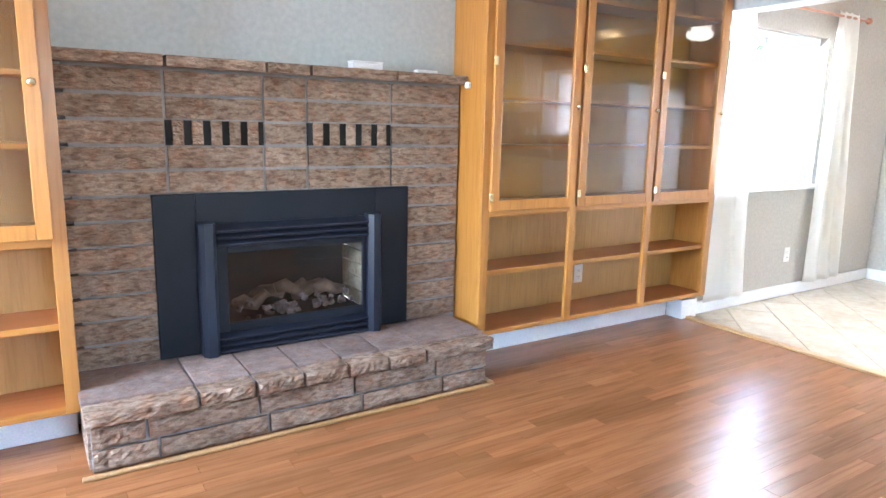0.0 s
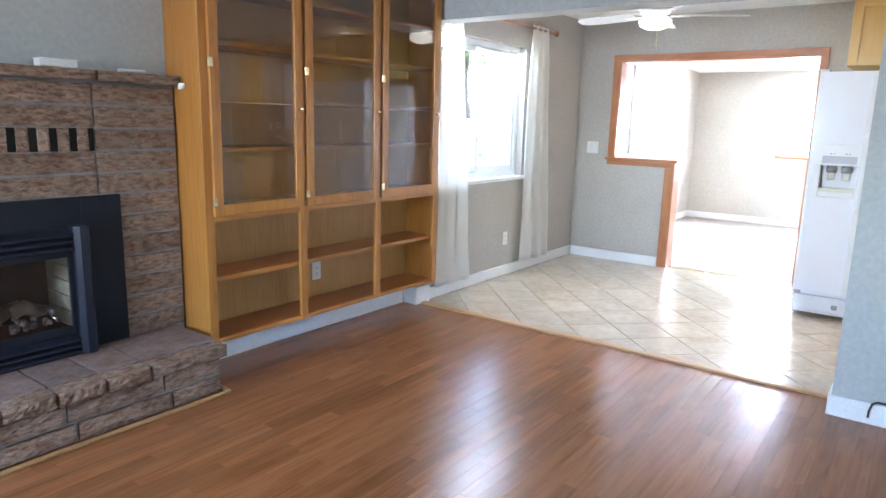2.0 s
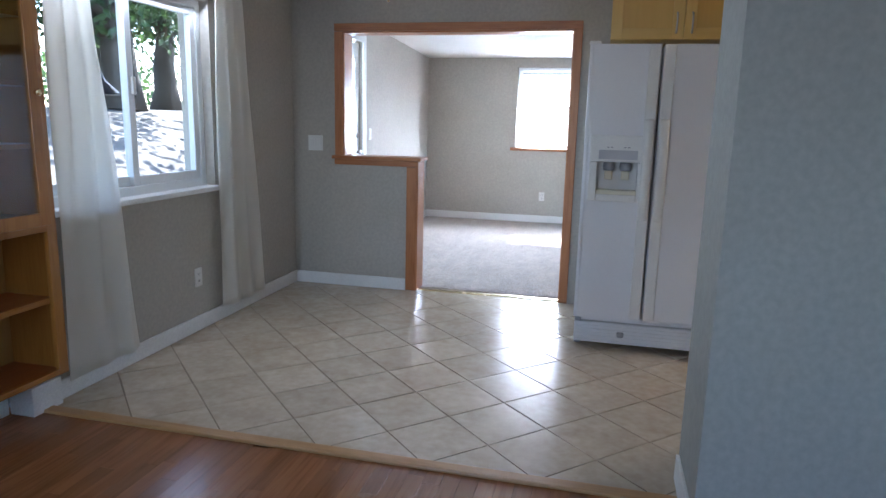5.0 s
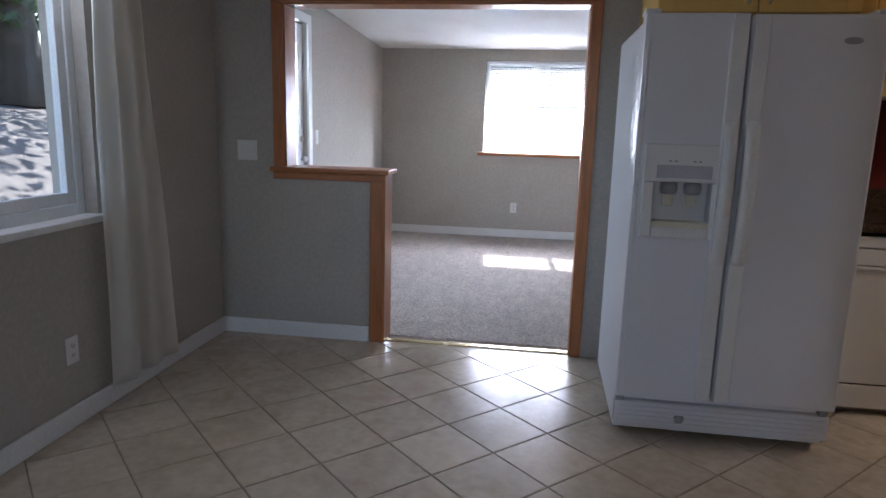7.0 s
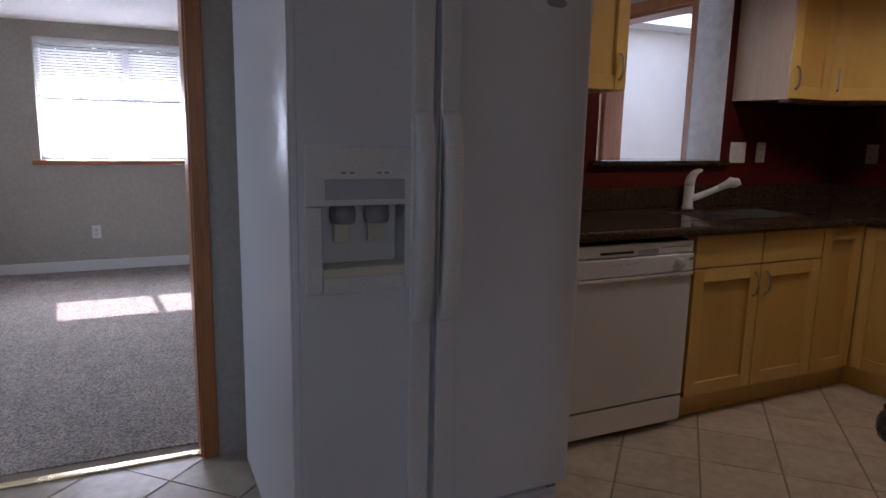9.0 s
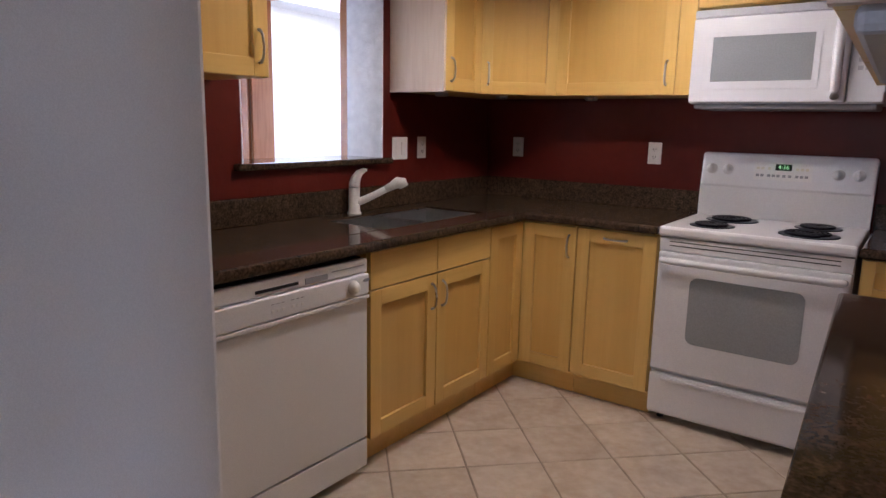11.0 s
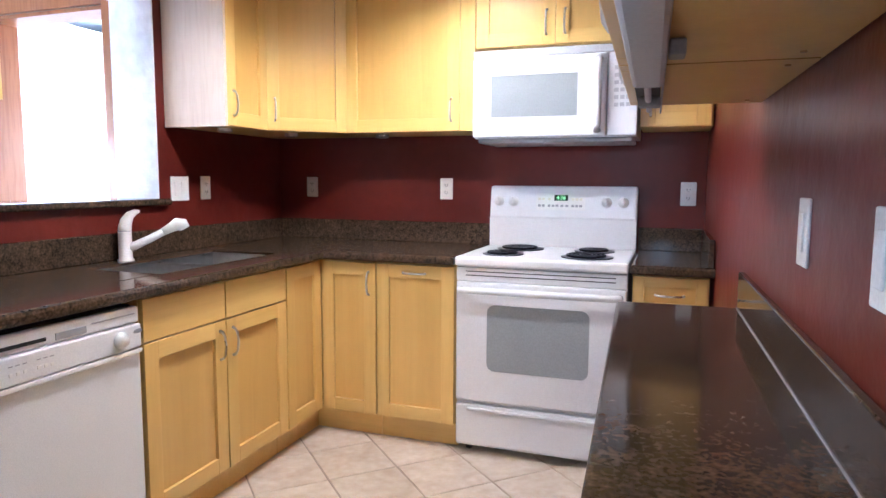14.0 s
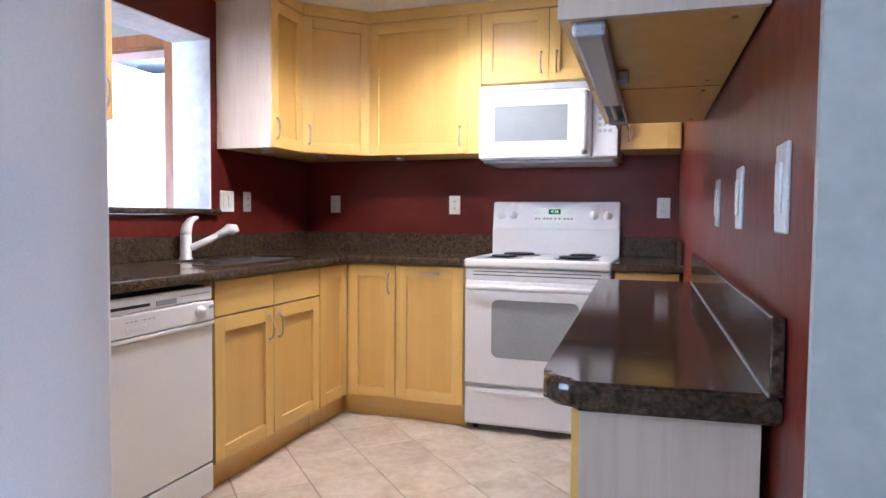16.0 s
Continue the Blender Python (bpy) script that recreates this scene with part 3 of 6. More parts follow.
part("window_frame", boxes((gx - 0.03, gx + 0.03, BW0, BW0 + 0.045, BWZ0, BWZ1), (gx - 0.03, gx + 0.03, BW1 - 0.045, BW1, BWZ0, BWZ1), (gx - 0.03, gx + 0.03, BW0 + 0.045, BW1 - 0.045, BWZ0, BWZ0 + 0.045), (gx - 0.03, gx + 0.03, BW0 + 0.045, BW1 - 0.045, BWZ1 - 0.045, BWZ1), (gx - 0.03, gx + 0.03, 1.35, 1.40, BWZ0 + 0.045, BWZ1 - 0.045), bevel=0.003), M_VINYL, w2)
pane((gx - 0.002, gx + 0.002, 1.40, BW1 - 0.045, BWZ0 + 0.045, BWZ1 - 0.045), w2)
pane((gx - 0.002, gx + 0.002, BW0 + 0.045, 1.35, BWZ0 + 0.045, BWZ1 - 0.045), w2)
part("window_sill", boxes((FX - 0.045, gx - 0.031, BW0 - 0.06, BW1 + 0.06, BWZ0 - 0.04, BWZ0 - 0.001), bevel=0.006), M_FIR_Y, w2, "stained fir sill")


def blind(at_x, y0, y1, z0, z1, open_below):
    """A lowered slat blind; the slats are tilted up to the height open_below and closer above."""
    b = thing("window_blind", "white horizontal slat blind lowered over the window", "blind", (at_x, (y0 + y1) / 2, z0))
    part("headrail", boxes((at_x - 0.02, at_x + 0.02, y0, y1, z1 - 0.03, z1), bevel=0.003), M_BLIND, b)
    part("bottom_rail", boxes((at_x - 0.012, at_x + 0.012, y0, y1, z0 + 0.012, z0 + 0.026), bevel=0.003), M_BLIND, b)
    me = {}
    for key, tilt in (("low", -41), ("high", 38)):
        bm = bmesh.new()
        put_box(bm, -0.0125, 0.0125, y0 + 0.004, y1 - 0.004, -0.0006, 0.0006)
        bmesh.ops.transform(bm, matrix=pose(0, 0, 0, 0, tilt, 0), verts=bm.verts)
        me[key] = to_mesh("slat", bm, M_BLIND)
    z = z0 + 0.045
    while z < z1 - 0.035:
        s = piece("slat", me["low" if z < open_below else "high"], b, (0, -(y0 + y1) / 2, z - z0))
        z += 0.0235
    for yy in (y0 + 0.15, y1 - 0.15):
        part("cord", rod(bmesh.new(), (at_x, yy, z0 + 0.02), (at_x, yy, z1 - 0.02), 0.0012, n=5), M_BLIND, b)
    return b


blind(FX + 0.045, BW0 + 0.012, BW1 - 0.012, BWZ0, BWZ1 - 0.002, 1.50)

d = thing("door_1", "white glazed exterior door with a blind inside the glass", "door", (7.3, 3.27, 0))
d["kind"] = "structure"
part("door_frame", boxes((DX1, DX1 + 0.075, 3.252, 3.27, 0, DZ1 + 0.07), (DX0 - 0.075, DX0, 3.252, 3.27, 0, DZ1 + 0.07), (DX0, DX1, 3.252, 3.27, DZ1, DZ1 + 0.07), bevel=0.004), M_WHITE, d)
leaf = part("door_leaf", boxes((DX0 + 0.01, DX0 + 0.13, 3.30, 3.345, 0.01, DZ1 - 0.01), (DX1 - 0.13, DX1 - 0.01, 3.30, 3.345, 0.01, DZ1 - 0.01), (DX0 + 0.13, DX1 - 0.13, 3.30, 3.345, 0.01, 0.32), (DX0 + 0.13, DX1 - 0.13, 3.30, 3.345, DZ1 - 0.16, DZ1 - 0.01), bevel=0.003), M_WHITE, d)
g = part("pane", boxes((DX0 + 0.13, DX1 - 0.13, 3.318, 3.323, 0.32, DZ1 - 0.16)), M_GLASS, leaf)
g.visible_shadow = False
bm = bmesh.new()
z = 0.34
while z < DZ1 - 0.18:
    put_box(bm, DX0 + 0.135, DX1 - 0.135, 3.328, 3.340, z, z + 0.0012)
    z += 0.016
tagged(part("blind_slats", bm, M_BLIND, leaf), kind="stuff")
knob = part("door_knob", lathe(bmesh.new(), [(0.0, 0.05), (0.02, 0.05), (0.027, 0.035), (0.02, 0.022), (0.009, 0.018), (0.012, 0.0)], n=16), M_NICKEL, leaf, "satin nickel knob", True)
knob.matrix_basis = pose(DX1 - 0.07, 3.30, 0.98, 90, 0, 0)
bolt = part("deadbolt", lathe(bmesh.new(), [(0.0, 0.02), (0.022, 0.018), (0.026, 0.0)], n=16), M_NICKEL, leaf, "", True)
bolt.matrix_basis = pose(DX1 - 0.07, 3.30, 1.14, 90, 0, 0)

for nm, dims, wall_x in (("window_3", (1.8, 3.3), True), ("window_4", (0.55, 1.85), False)):
    ww = thing(nm, "white framed living room window", "window", (0, 0, 0))
    ww["kind"] = "structure"
    a, b = dims
    rows = [(a, a + 0.06, 0.7, 2.15), (b - 0.06, b, 0.7, 2.15), (a + 0.06, b - 0.06, 0.7, 0.76), (a + 0.06, b - 0.06, 2.09, 2.15), ((a + b) / 2 - 0.03, (a + b) / 2 + 0.03, 0.76, 2.09)]
    if wall_x:
        part("window_frame", boxes(*[(-2.72, -2.66, p, q, r, s) for p, q, r, s in rows], bevel=0.003), M_VINYL, ww)
    else:
        part("window_frame", boxes(*[(p, q, -3.32, -3.26, r, s) for p, q, r, s in rows], bevel=0.003), M_VINYL, ww)

# ---- switches and outlets ----


def wall_plate(kind, loc, facing, wide=0.072, label="white plastic duplex outlet on the wall"):
    """A cover plate; built facing -y, then turned."""
    o = thing(kind, label, "switch" if "switch" in kind else "outlet", (0, 0, 0))
    h = 0.115
    part("plate", boxes((-wide / 2, wide / 2, -0.006, 0, -h / 2, h / 2), bevel=0.003), M_PLASTIC, o)
    if "switch" in kind:
        k = max(1, round(wide / 0.06))
        for i in range(k):
            cx = (i - (k - 1) / 2) * 0.046
            part("rocker", boxes((cx - 0.016, cx + 0.016, -0.010, -0.006, -0.033, 0.033), bevel=0.003), M_PLASTIC, o)
    else:
        for cz in (-0.02, 0.02):
            soc = part("socket", boxes((-0.017, 0.017, -0.0085, -0.006, cz - 0.014, cz + 0.014), bevel=0.0025), M_PLASTIC, o)
            part("slot", boxes((-0.008, -0.0055, -0.0092, -0.0084, cz - 0.004, cz + 0.006), (0.0055, 0.008, -0.0092, -0.0084, cz - 0.004, cz + 0.006), (-0.002, 0.002, -0.0092, -0.0084, cz - 0.010, cz - 0.006)), M_DARK, soc)
    o.matrix_basis = pose(*loc, 0, 0, {"-y": 0, "+x": 90, "+y": 180, "-x": -90}[facing])
    return o


wall_plate("outlet", (5.05, NY, 0.33), "-y", label="white duplex outlet on the greige wall under the window")
wall_plate("light_switch", (PX0, 3.093, 1.112), "-x", 0.12, "white double rocker switch on the greige wall")
wall_plate("outlet", (FX, 1.69, 0.345), "-x", label="white duplex outlet low on the family room wall")
wall_plate("light_switch", (8.07, 3.27, 1.15), "-y", 0.072, "white rocker switch beside the glazed door")
wall_plate("light_switch", (KX0, -1.737, 1.203), "-x", 0.12, "white double switch plate on the red wall over the sink")
wall_plate("outlet", (KX0, -1.92, 1.205), "-x", label="white duplex outlet on the red wall over the sink")
wall_plate("outlet", (6.282, -2.60, 1.206), "+y", label="white duplex outlet on the red wall near the corner")
wall_plate("outlet", (5.447, -2.60, 1.202), "+y", label="white duplex outlet on the red wall beside the stove")
wall_plate("outlet", (4.205, -2.60, 1.188), "+y", label="white duplex outlet on the red wall over the short counter")
on_red_wall(wall_plate("light_switch", (4.036, 0.398, 1.166), "+x", 0.072, "white toggle switch plate on the red wall near its end"))
on_red_wall(wall_plate("light_switch", (4.036, -0.01, 1.166), "+x", 0.072, "white rocker switch on the red wall"))
on_red_wall(wall_plate("light_switch", (4.036, -0.415, 1.166), "+x", 0.072, "white rocker switch on the red wall over the narrow counter"))

# ---- fireplace ----
fp = thing("fireplace", "tan rough brick fireplace with raised hearth and corbelled top course", "fireplace", (1.13, 3.4, 0))
FY = 3.40
part("mortar_core", boxes((0.215, 0.74, FY - 0.010, 3.458, 0.0, 1.47), (1.47, 2.003, FY - 0.010, 3.458, 0.0, 1.47), (0.74, 1.47, FY - 0.010, 3.458, 0.0, 0.34), (0.74, 1.47, FY - 0.010, 3.458, 0.74, 1.47), (0.19, 1.93, 2.994, FY - 0.0105, 0.0, 0.235)), M_MORTAR, fp, "grey recessed mortar")


def rough_brick(seed):
    """A unit brick with a split, uneven front (towards -y) and worn edges."""
    rng = random.Random(seed)
    bm = bmesh.new()
    nx, nz = 14, 5
    g = [[bm.verts.new(((i / nx) - 0.5, -0.5 - (0 if i in (0, nx) or j in (0, nz) else rng.uniform(0.0, 0.07)) + rng.uniform(-0.02, 0.02), (j / nz) - 0.5 + rng.uniform(-0.02, 0.02))) for j in range(nz + 1)] for i in range(nx + 1)]
    for i in range(nx):
        for j in range(nz):
            bm.faces.new((g[i][j], g[i + 1][j], g[i + 1][j + 1], g[i][j + 1]))
    rim = [g[i][0] for i in range(nx + 1)] + [g[nx][j] for j in range(1, nz + 1)] + [g[i][nz] for i in range(nx - 1, -1, -1)] + [g[0][j] for j in range(nz - 1, 0, -1)]
    back = [bm.verts.new((p.co.x, 0.5, p.co.z)) for p in rim]
    k = len(rim)
    for i in range(k):
        bm.faces.new((rim[i], back[i], back[(i + 1) % k], rim[(i + 1) % k]))
    return to_mesh("brick", bm, M_BRICK)


BR = [rough_brick(s) for s in range(8)]
rngb = random.Random(5)


def lay(x0, x1, y0, y1, z0, z1, gap=0.013):
    p = piece("brick", rngb.choice(BR), fp, ((x0 + x1) / 2 - 1.13, (y0 + y1) / 2 - 3.4, (z0 + z1) / 2), (x1 - x0 - gap, y1 - y0, z1 - z0 - gap))
    return p


COLS = [0.182, 0.565, 0.97, 1.17, 1.60, 2.003]
row = 0
ROWH = 0.1010
while row < 12:
    z0, z1 = 0.25 + row * ROWH, 0.25 + (row + 1) * ROWH
    for c in range(5):
        x0, x1 = COLS[c], COLS[c + 1]
        if z1 < 0.99:
            if c in (1, 2, 3):
                continue
            if c == 0:
                x1 = 0.60
            if c == 4:
                x0 = 1.60
        if row == 9 and c in (1, 3):
            # flat black sheet on the mortar paints the shade between vent bricks
            part("vent_recess", boxes((x0, x1, FY - 0.016, FY - 0.0102, z0, z1)), M_DARK, fp, "near-black sheet for the shade in the vent opening")
            k = 5
            for i in range(k):
                cx = x0 + (x1 - x0) * (i + 0.62) / (k + 0.25)
                b = piece("vent_brick", rngb.choice(BR), fp, (cx - 1.13, FY - 0.004 - 3.4, (z0 + z1) / 2), (z1 - z0, 0.05, 0.044), (0, radians(90), 0))
            continue
        lay(x0, x1, FY - 0.02 + rngb.uniform(-0.004, 0.004), FY + 0.03, z0, z1)
    row += 1
for c in range(5):
    lay(COLS[c] - (0.004 if c == 0 else 0), COLS[c + 1] + (0.004 if c == 4 else 0), FY - 0.085, FY + 0.03, 1.462, 1.518)
# hearth: two courses and a cap of flat bricks
HF = 2.985
for j, (z0, z1, off) in enumerate(((0.0, 0.088, 0.0), (0.088, 0.178, 0.19))):
    xs = [0.185] + [0.185 + off + 0.42 * k + (0.23 if off == 0 else 0) for k in range(0, 4)] + [1.935]
    xs = [x for x in xs if x < 1.85] + [1.935]
    for a, b in zip(xs, xs[1:]):
        lay(a, b, HF - 0.005, HF + 0.1, z0, z1)
    for yy in (3.09, 3.25):
        for sx, rot in ((1.915, 90), (0.205, -90)):
            piece("brick", rngb.choice(BR), fp, (sx - 1.13, yy - 3.4, (z0 + z1) / 2), (0.15, 0.05, z1 - z0 - 0.01), (0, 0, radians(rot)))
xs = [0.165, 0.56, 0.78, 0.98, 1.18, 1.375, 1.57, 1.96]
for a, b in zip(xs, xs[1:]):
    lay(a, b, HF - 0.03, HF + 0.12, 0.178, 0.247)
    q = part("slab", boxes((a + 0.004, b - 0.004, HF + 0.06, FY - 0.005, 0.232, 0.2515), bevel=0.004), M_BRICKTOP, fp)
part("edge_strip", boxes((0.15, 1.955, HF - 0.055, HF - 0.037, 0, 0.018), bevel=0.006), M_THRESH, fp, "oak quarter round along the hearth")
part("edge_strip", boxes((1.945, 1.960, HF - 0.037, 3.36, 0, 0.018), bevel=0.006), M_THRESH, fp)

# gas insert
ins = thing("fireplace_insert", "black steel gas insert with glass front and ceramic logs", "fireplace insert", (1.1, 3.36, 0.25))
SX_0, SX_1, SZ_1 = 0.495, 1.693, 0.957
IX0, IX1, IZ1 = 0.665, 1.51, 0.825
for dims in ((SX_0, IX0 - 0.001, FY - 0.035, FY - 0.012, 0.254, SZ_1), (IX1 + 0.001, SX_1, FY - 0.035, FY - 0.012, 0.254, SZ_1), (IX0, IX1, FY - 0.035, FY - 0.012, IZ1, SZ_1)):
    part("surround_panel", boxes(dims, bevel=0.002), M_BLACK, ins, "flat matt black surround panel")
for a, b in ((IX0 - 0.005, IX0 + 0.065), (IX1 - 0.065, IX1 + 0.005)):
    bm = bmesh.new()
    c = (a + b) / 2
    prism(bm, [(a, FY - 0.036), (a, FY - 0.09), (a + 0.018, FY - 0.115), (b - 0.018, FY - 0.115), (b, FY - 0.09), (b, FY - 0.036)], 0.254, IZ1 + 0.012)
    part("column", bm, M_BLACKGLOSS, ins, "rounded blue-black column")
for z0, z1 in ((0.735, IZ1), (0.26, 0.345)):
    part("louvre_back", boxes((IX0 + 0.066, IX1 - 0.066, FY - 0.05, FY - 0.036, z0, z1)), M_DARK, ins)
    for k in range(3):
        zz = z0 + (k + 0.5) * (z1 - z0) / 3
        bm = boxes((IX0 + 0.066, IX1 - 0.066, -0.028, 0.028, -0.008, 0.008), bevel=0.005)
        bmesh.ops.transform(bm, matrix=pose(0, FY - 0.072, zz, 28, 0, 0), verts=bm.verts)
        part("louvre", bm, M_BLACKGLOSS, ins)
GX0, GX1, GZ0, GZ1 = IX0 + 0.115, IX1 - 0.085, 0.385, 0.70
part("door_frame", boxes((IX0 + 0.066, GX0, FY - 0.07, FY - 0.05, 0.346, 0.734), (GX1, IX1 - 0.066, FY - 0.07, FY - 0.05, 0.346, 0.734), (GX0, GX1, FY - 0.07, FY - 0.05, 0.346, GZ0), (GX0, GX1, FY - 0.07, FY - 0.05, GZ1, 0.734), bevel=0.003), M_BLACK, ins)
p = part("pane", boxes((GX0, GX1, FY - 0.062, FY - 0.058, GZ0, GZ1)), M_CASEGLASS, ins, "reflecting fire glass")
p.visible_shadow = False
part("firebox", boxes((0.745, 1.465, FY + 0.24, FY + 0.25, 0.345, 0.735), (0.745, 0.757, FY - 0.045, FY + 0.24, 0.345, 0.735), (0.757, 1.45, FY - 0.045, FY + 0.24, 0.345, 0.36), (0.757, 1.45, FY - 0.045, FY + 0.24, 0.72, 0.735)), M_DARK, ins)
for k in range(5):
    part("fire_brick", boxes((1.452, 1.464, FY - 0.045, FY + 0.238, 0.362 + 0.07 * k, 0.428 + 0.07 * k), bevel=0.003), M_FIREBRICK, ins)
rl = random.Random(3)
for k in range(5):
    x0 = GX0 + 0.05 + 0.10 * k
    tube_pts = [(x0 + 0.05 * i, FY + 0.06 + 0.03 * (k % 2) + rl.uniform(-0.02, 0.02), GZ0 + 0.05 + 0.025 * (k % 3) + rl.uniform(-0.01, 0.02) * i) for i in range(4)]
    part("log", tube(bmesh.new(), tube_pts, [0.026, 0.034, 0.03, 0.02], 8), M_LOG, ins, smooth=True)
for k in range(46):
    bm = bmesh.new()
    bmesh.ops.create_icosphere(bm, subdivisions=1, radius=rl.uniform(0.010, 0.022), matrix=Matrix.Translation((rl.uniform(GX0 + 0.05, GX1 - 0.04), FY + 0.01 + rl.uniform(-0.03, 0.06), GZ0 + rl.uniform(-0.01, 0.06))))
    for vv in bm.verts:
        vv.co += Vector((rl.uniform(-1, 1), rl.uniform(-1, 1), rl.uniform(-1, 1))) * 0.004
    part("ember", bm, M_EMBER, ins)

# small things on the mantel
bx = thing("plastic_box", "small white plastic box lying on the brick mantel", "box", (1.47, 3.38, 1.51))
part("body", boxes((1.39, 1.545, 3.36, 3.42, 1.516, 1.543), bevel=0.004), M_PLASTIC, bx)
part("lid", boxes((1.388, 1.547, 3.358, 3.422, 1.543, 1.550), bevel=0.003), M_PLASTIC, bx)
bx = thing("remote_control", "flat white remote control on the brick mantel", "remote control", (1.78, 3.38, 1.51))
part("body", boxes((1.74, 1.86, 3.37, 3.41, 1.516, 1.531), bevel=0.005), M_PLASTIC, bx)
part("battery_cover", boxes((1.80, 1.845, 3.376, 3.404, 1.531, 1.533), bevel=0.0008), M_GREYPL, bx)
bx = thing("wall_sensor", "tiny white sensor stuck on the end of the mantel", "sensor", (1.995, 3.3, 1.45))
part("body", boxes((1.985, 2.005, 3.285, 3.315, 1.45, 1.48), bevel=0.004), M_PLASTIC, bx)
part("button", boxes((1.991, 1.999, 3.282, 3.285, 1.461, 1.469), bevel=0.001), M_GREYPL, bx)

# ---- bookcases ----


def bookcase(x0, x1, n, label, knob_right):
    """A built-in oak bookcase: glazed doors above open shelves."""
    CY, CB = 3.168, 3.455
    z0, zm, z1 = 0.17, 0.835, CEIL - 0.005
    bc = thing("bookcase", label, "bookcase", ((x0 + x1) / 2, CY, 0))
    part("side_panel", boxes((x0, x0 + 0.022, CY + 0.022, CB, z0, z1), bevel=0.002), M_OAK, bc)
    part("side_panel", boxes((x1 - 0.022, x1, CY + 0.022, CB, z0, z1), bevel=0.002), M_OAK, bc)
    part("back_panel", boxes((x0 + 0.022, x1 - 0.022, CB - 0.012, CB - 0.002, z0, z1)), M_OAKBACK, bc)
    step = (x1 - x0) / n
    a, b = x0 + 0.0225, x1 - 0.0225
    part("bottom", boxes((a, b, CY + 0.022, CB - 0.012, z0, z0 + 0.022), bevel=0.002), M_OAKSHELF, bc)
    for zs in (0.505, zm + 0.02, 1.16, 1.41, 1.68, 1.95):
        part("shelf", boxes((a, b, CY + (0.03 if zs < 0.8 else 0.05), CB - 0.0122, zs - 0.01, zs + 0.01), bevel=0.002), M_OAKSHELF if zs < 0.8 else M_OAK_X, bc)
    # face frame
    fw = 0.035
    for k in range(n + 1):
        cx = x0 + k * step
        a, b = (cx, cx + 0.05) if k == 0 else (cx - 0.05, cx) if k == n else (cx - 0.024, cx + 0.024)
        part("stile", boxes((a, b, CY, CY + 0.021, z0, z1), bevel=0.002), M_OAK, bc)
        if k < n:
            e = cx + 0.05 if k == 0 else cx + 0.024
            f = x0 + (k + 1) * step - (0.05 if k == n - 1 else 0.024)
            for za, zb in ((z0 + 0.001, z0 + 0.026), (zm - 0.028, zm + 0.012), (z1 - 0.05, z1)):
                part("rail", boxes((e, f, CY, CY + 0.021, za, zb), bevel=0.002), M_OAK_X, bc)
            part("shelf_lip", boxes((e - 0.02, f + 0.02, CY + 0.0215, CY + 0.029, 0.492, 0.517), bevel=0.002), M_OAK_X, bc)
    # glazed doors
    for k in range(n):
        a, b = x0 + k * step + (0.042 if k == 0 else 0.014), x0 + (k + 1) * step - (0.042 if k == n - 1 else 0.014)
        za, zb = zm + 0.002, z1 - 0.04
        door = part("door", boxes((a, a + 0.052, CY - 0.021, CY - 0.001, za, zb), (b - 0.052, b, CY - 0.021, CY - 0.001, za, zb), (a + 0.052, b - 0.052, CY - 0.021, CY - 0.001, za, za + 0.055), (a + 0.052, b - 0.052, CY - 0.021, CY - 0.001, zb - 0.055, zb), bevel=0.003), M_OAK, bc)
        gl = part("pane", boxes((a + 0.052, b - 0.052, CY - 0.013, CY - 0.009, za + 0.055, zb - 0.055)), M_CASEGLASS, door)
        gl.visible_shadow = False
        kx = b - 0.026 if knob_right else a + 0.026
        kb = part("knob", lathe(bmesh.new(), [(0.0, 0.028), (0.010, 0.027), (0.015, 0.02), (0.012, 0.012), (0.006, 0.008), (0.008, 0.0)], n=12), M_BRASS, door, "round brass knob", True)
        kb.matrix_basis = pose(kx, CY - 0.021, 1.375, 90, 0, 0)
        hx = a + 0.005 if knob_right else b - 0.005
        for hz in (za + 0.07, 1.58, zb - 0.09):
            part("hinge", boxes((hx - 0.016, hx + 0.010, CY - 0.026, CY - 0.0212, hz - 0.022, hz + 0.022), bevel=0.002), M_BRASS, door, "pale brass hinge")
    return bc


bookcase(2.01, 3.905, 3, "honey oak built-in bookcase with three glass doors and empty shelves", True)
bookcase(-1.70, 0.178, 3, "honey oak built-in bookcase beside the brick fireplace, empty", True)
wall_plate("outlet", (2.98, 3.443, 0.36), "-y", label="white duplex outlet in the back of the bookcase")
wall_plate("outlet", (-0.12, 3.443, 0.36), "-y", label="white duplex outlet in the back of the bookcase")

# recessed lamps in the kitchen ceiling
def recessed_light(x, y, power):
    """A lit round downlight flush with the ceiling."""
    rc = thing("recessed_light", "round recessed ceiling light with a white ring", "ceiling light", (x, y, CEIL), "recessed kitchen lights")
    part("ring", lathe(bmesh.new(), [(0.062, -0.001), (0.064, -0.006), (0.085, -0.004), (0.087, -0.0005)], (x, y, CEIL), 24), M_WHITE, rc, smooth=True)
    part("lens", lathe(bmesh.new(), [(0.0, -0.004), (0.062, -0.003)], (x, y, CEIL), 24), M_BULB, rc, "glowing warm lens")
    la = bpy.data.lights.new("downlight", "SPOT")
    la.energy, la.color, la.shadow_soft_size, la.spot_size, la.spot_blend = power, (1.0, 0.87, 0.68), 0.06, radians(150), 0.5
    ob = new("downlight", la)
    ob.matrix_world = look((x, y, CEIL - 0.02), (x, y, 0))


recessed_light(5.95, 0.15, 1.2)
recessed_light(5.45, -1.15, 6.6)
recessed_light(5.15, -1.75, 3.2)

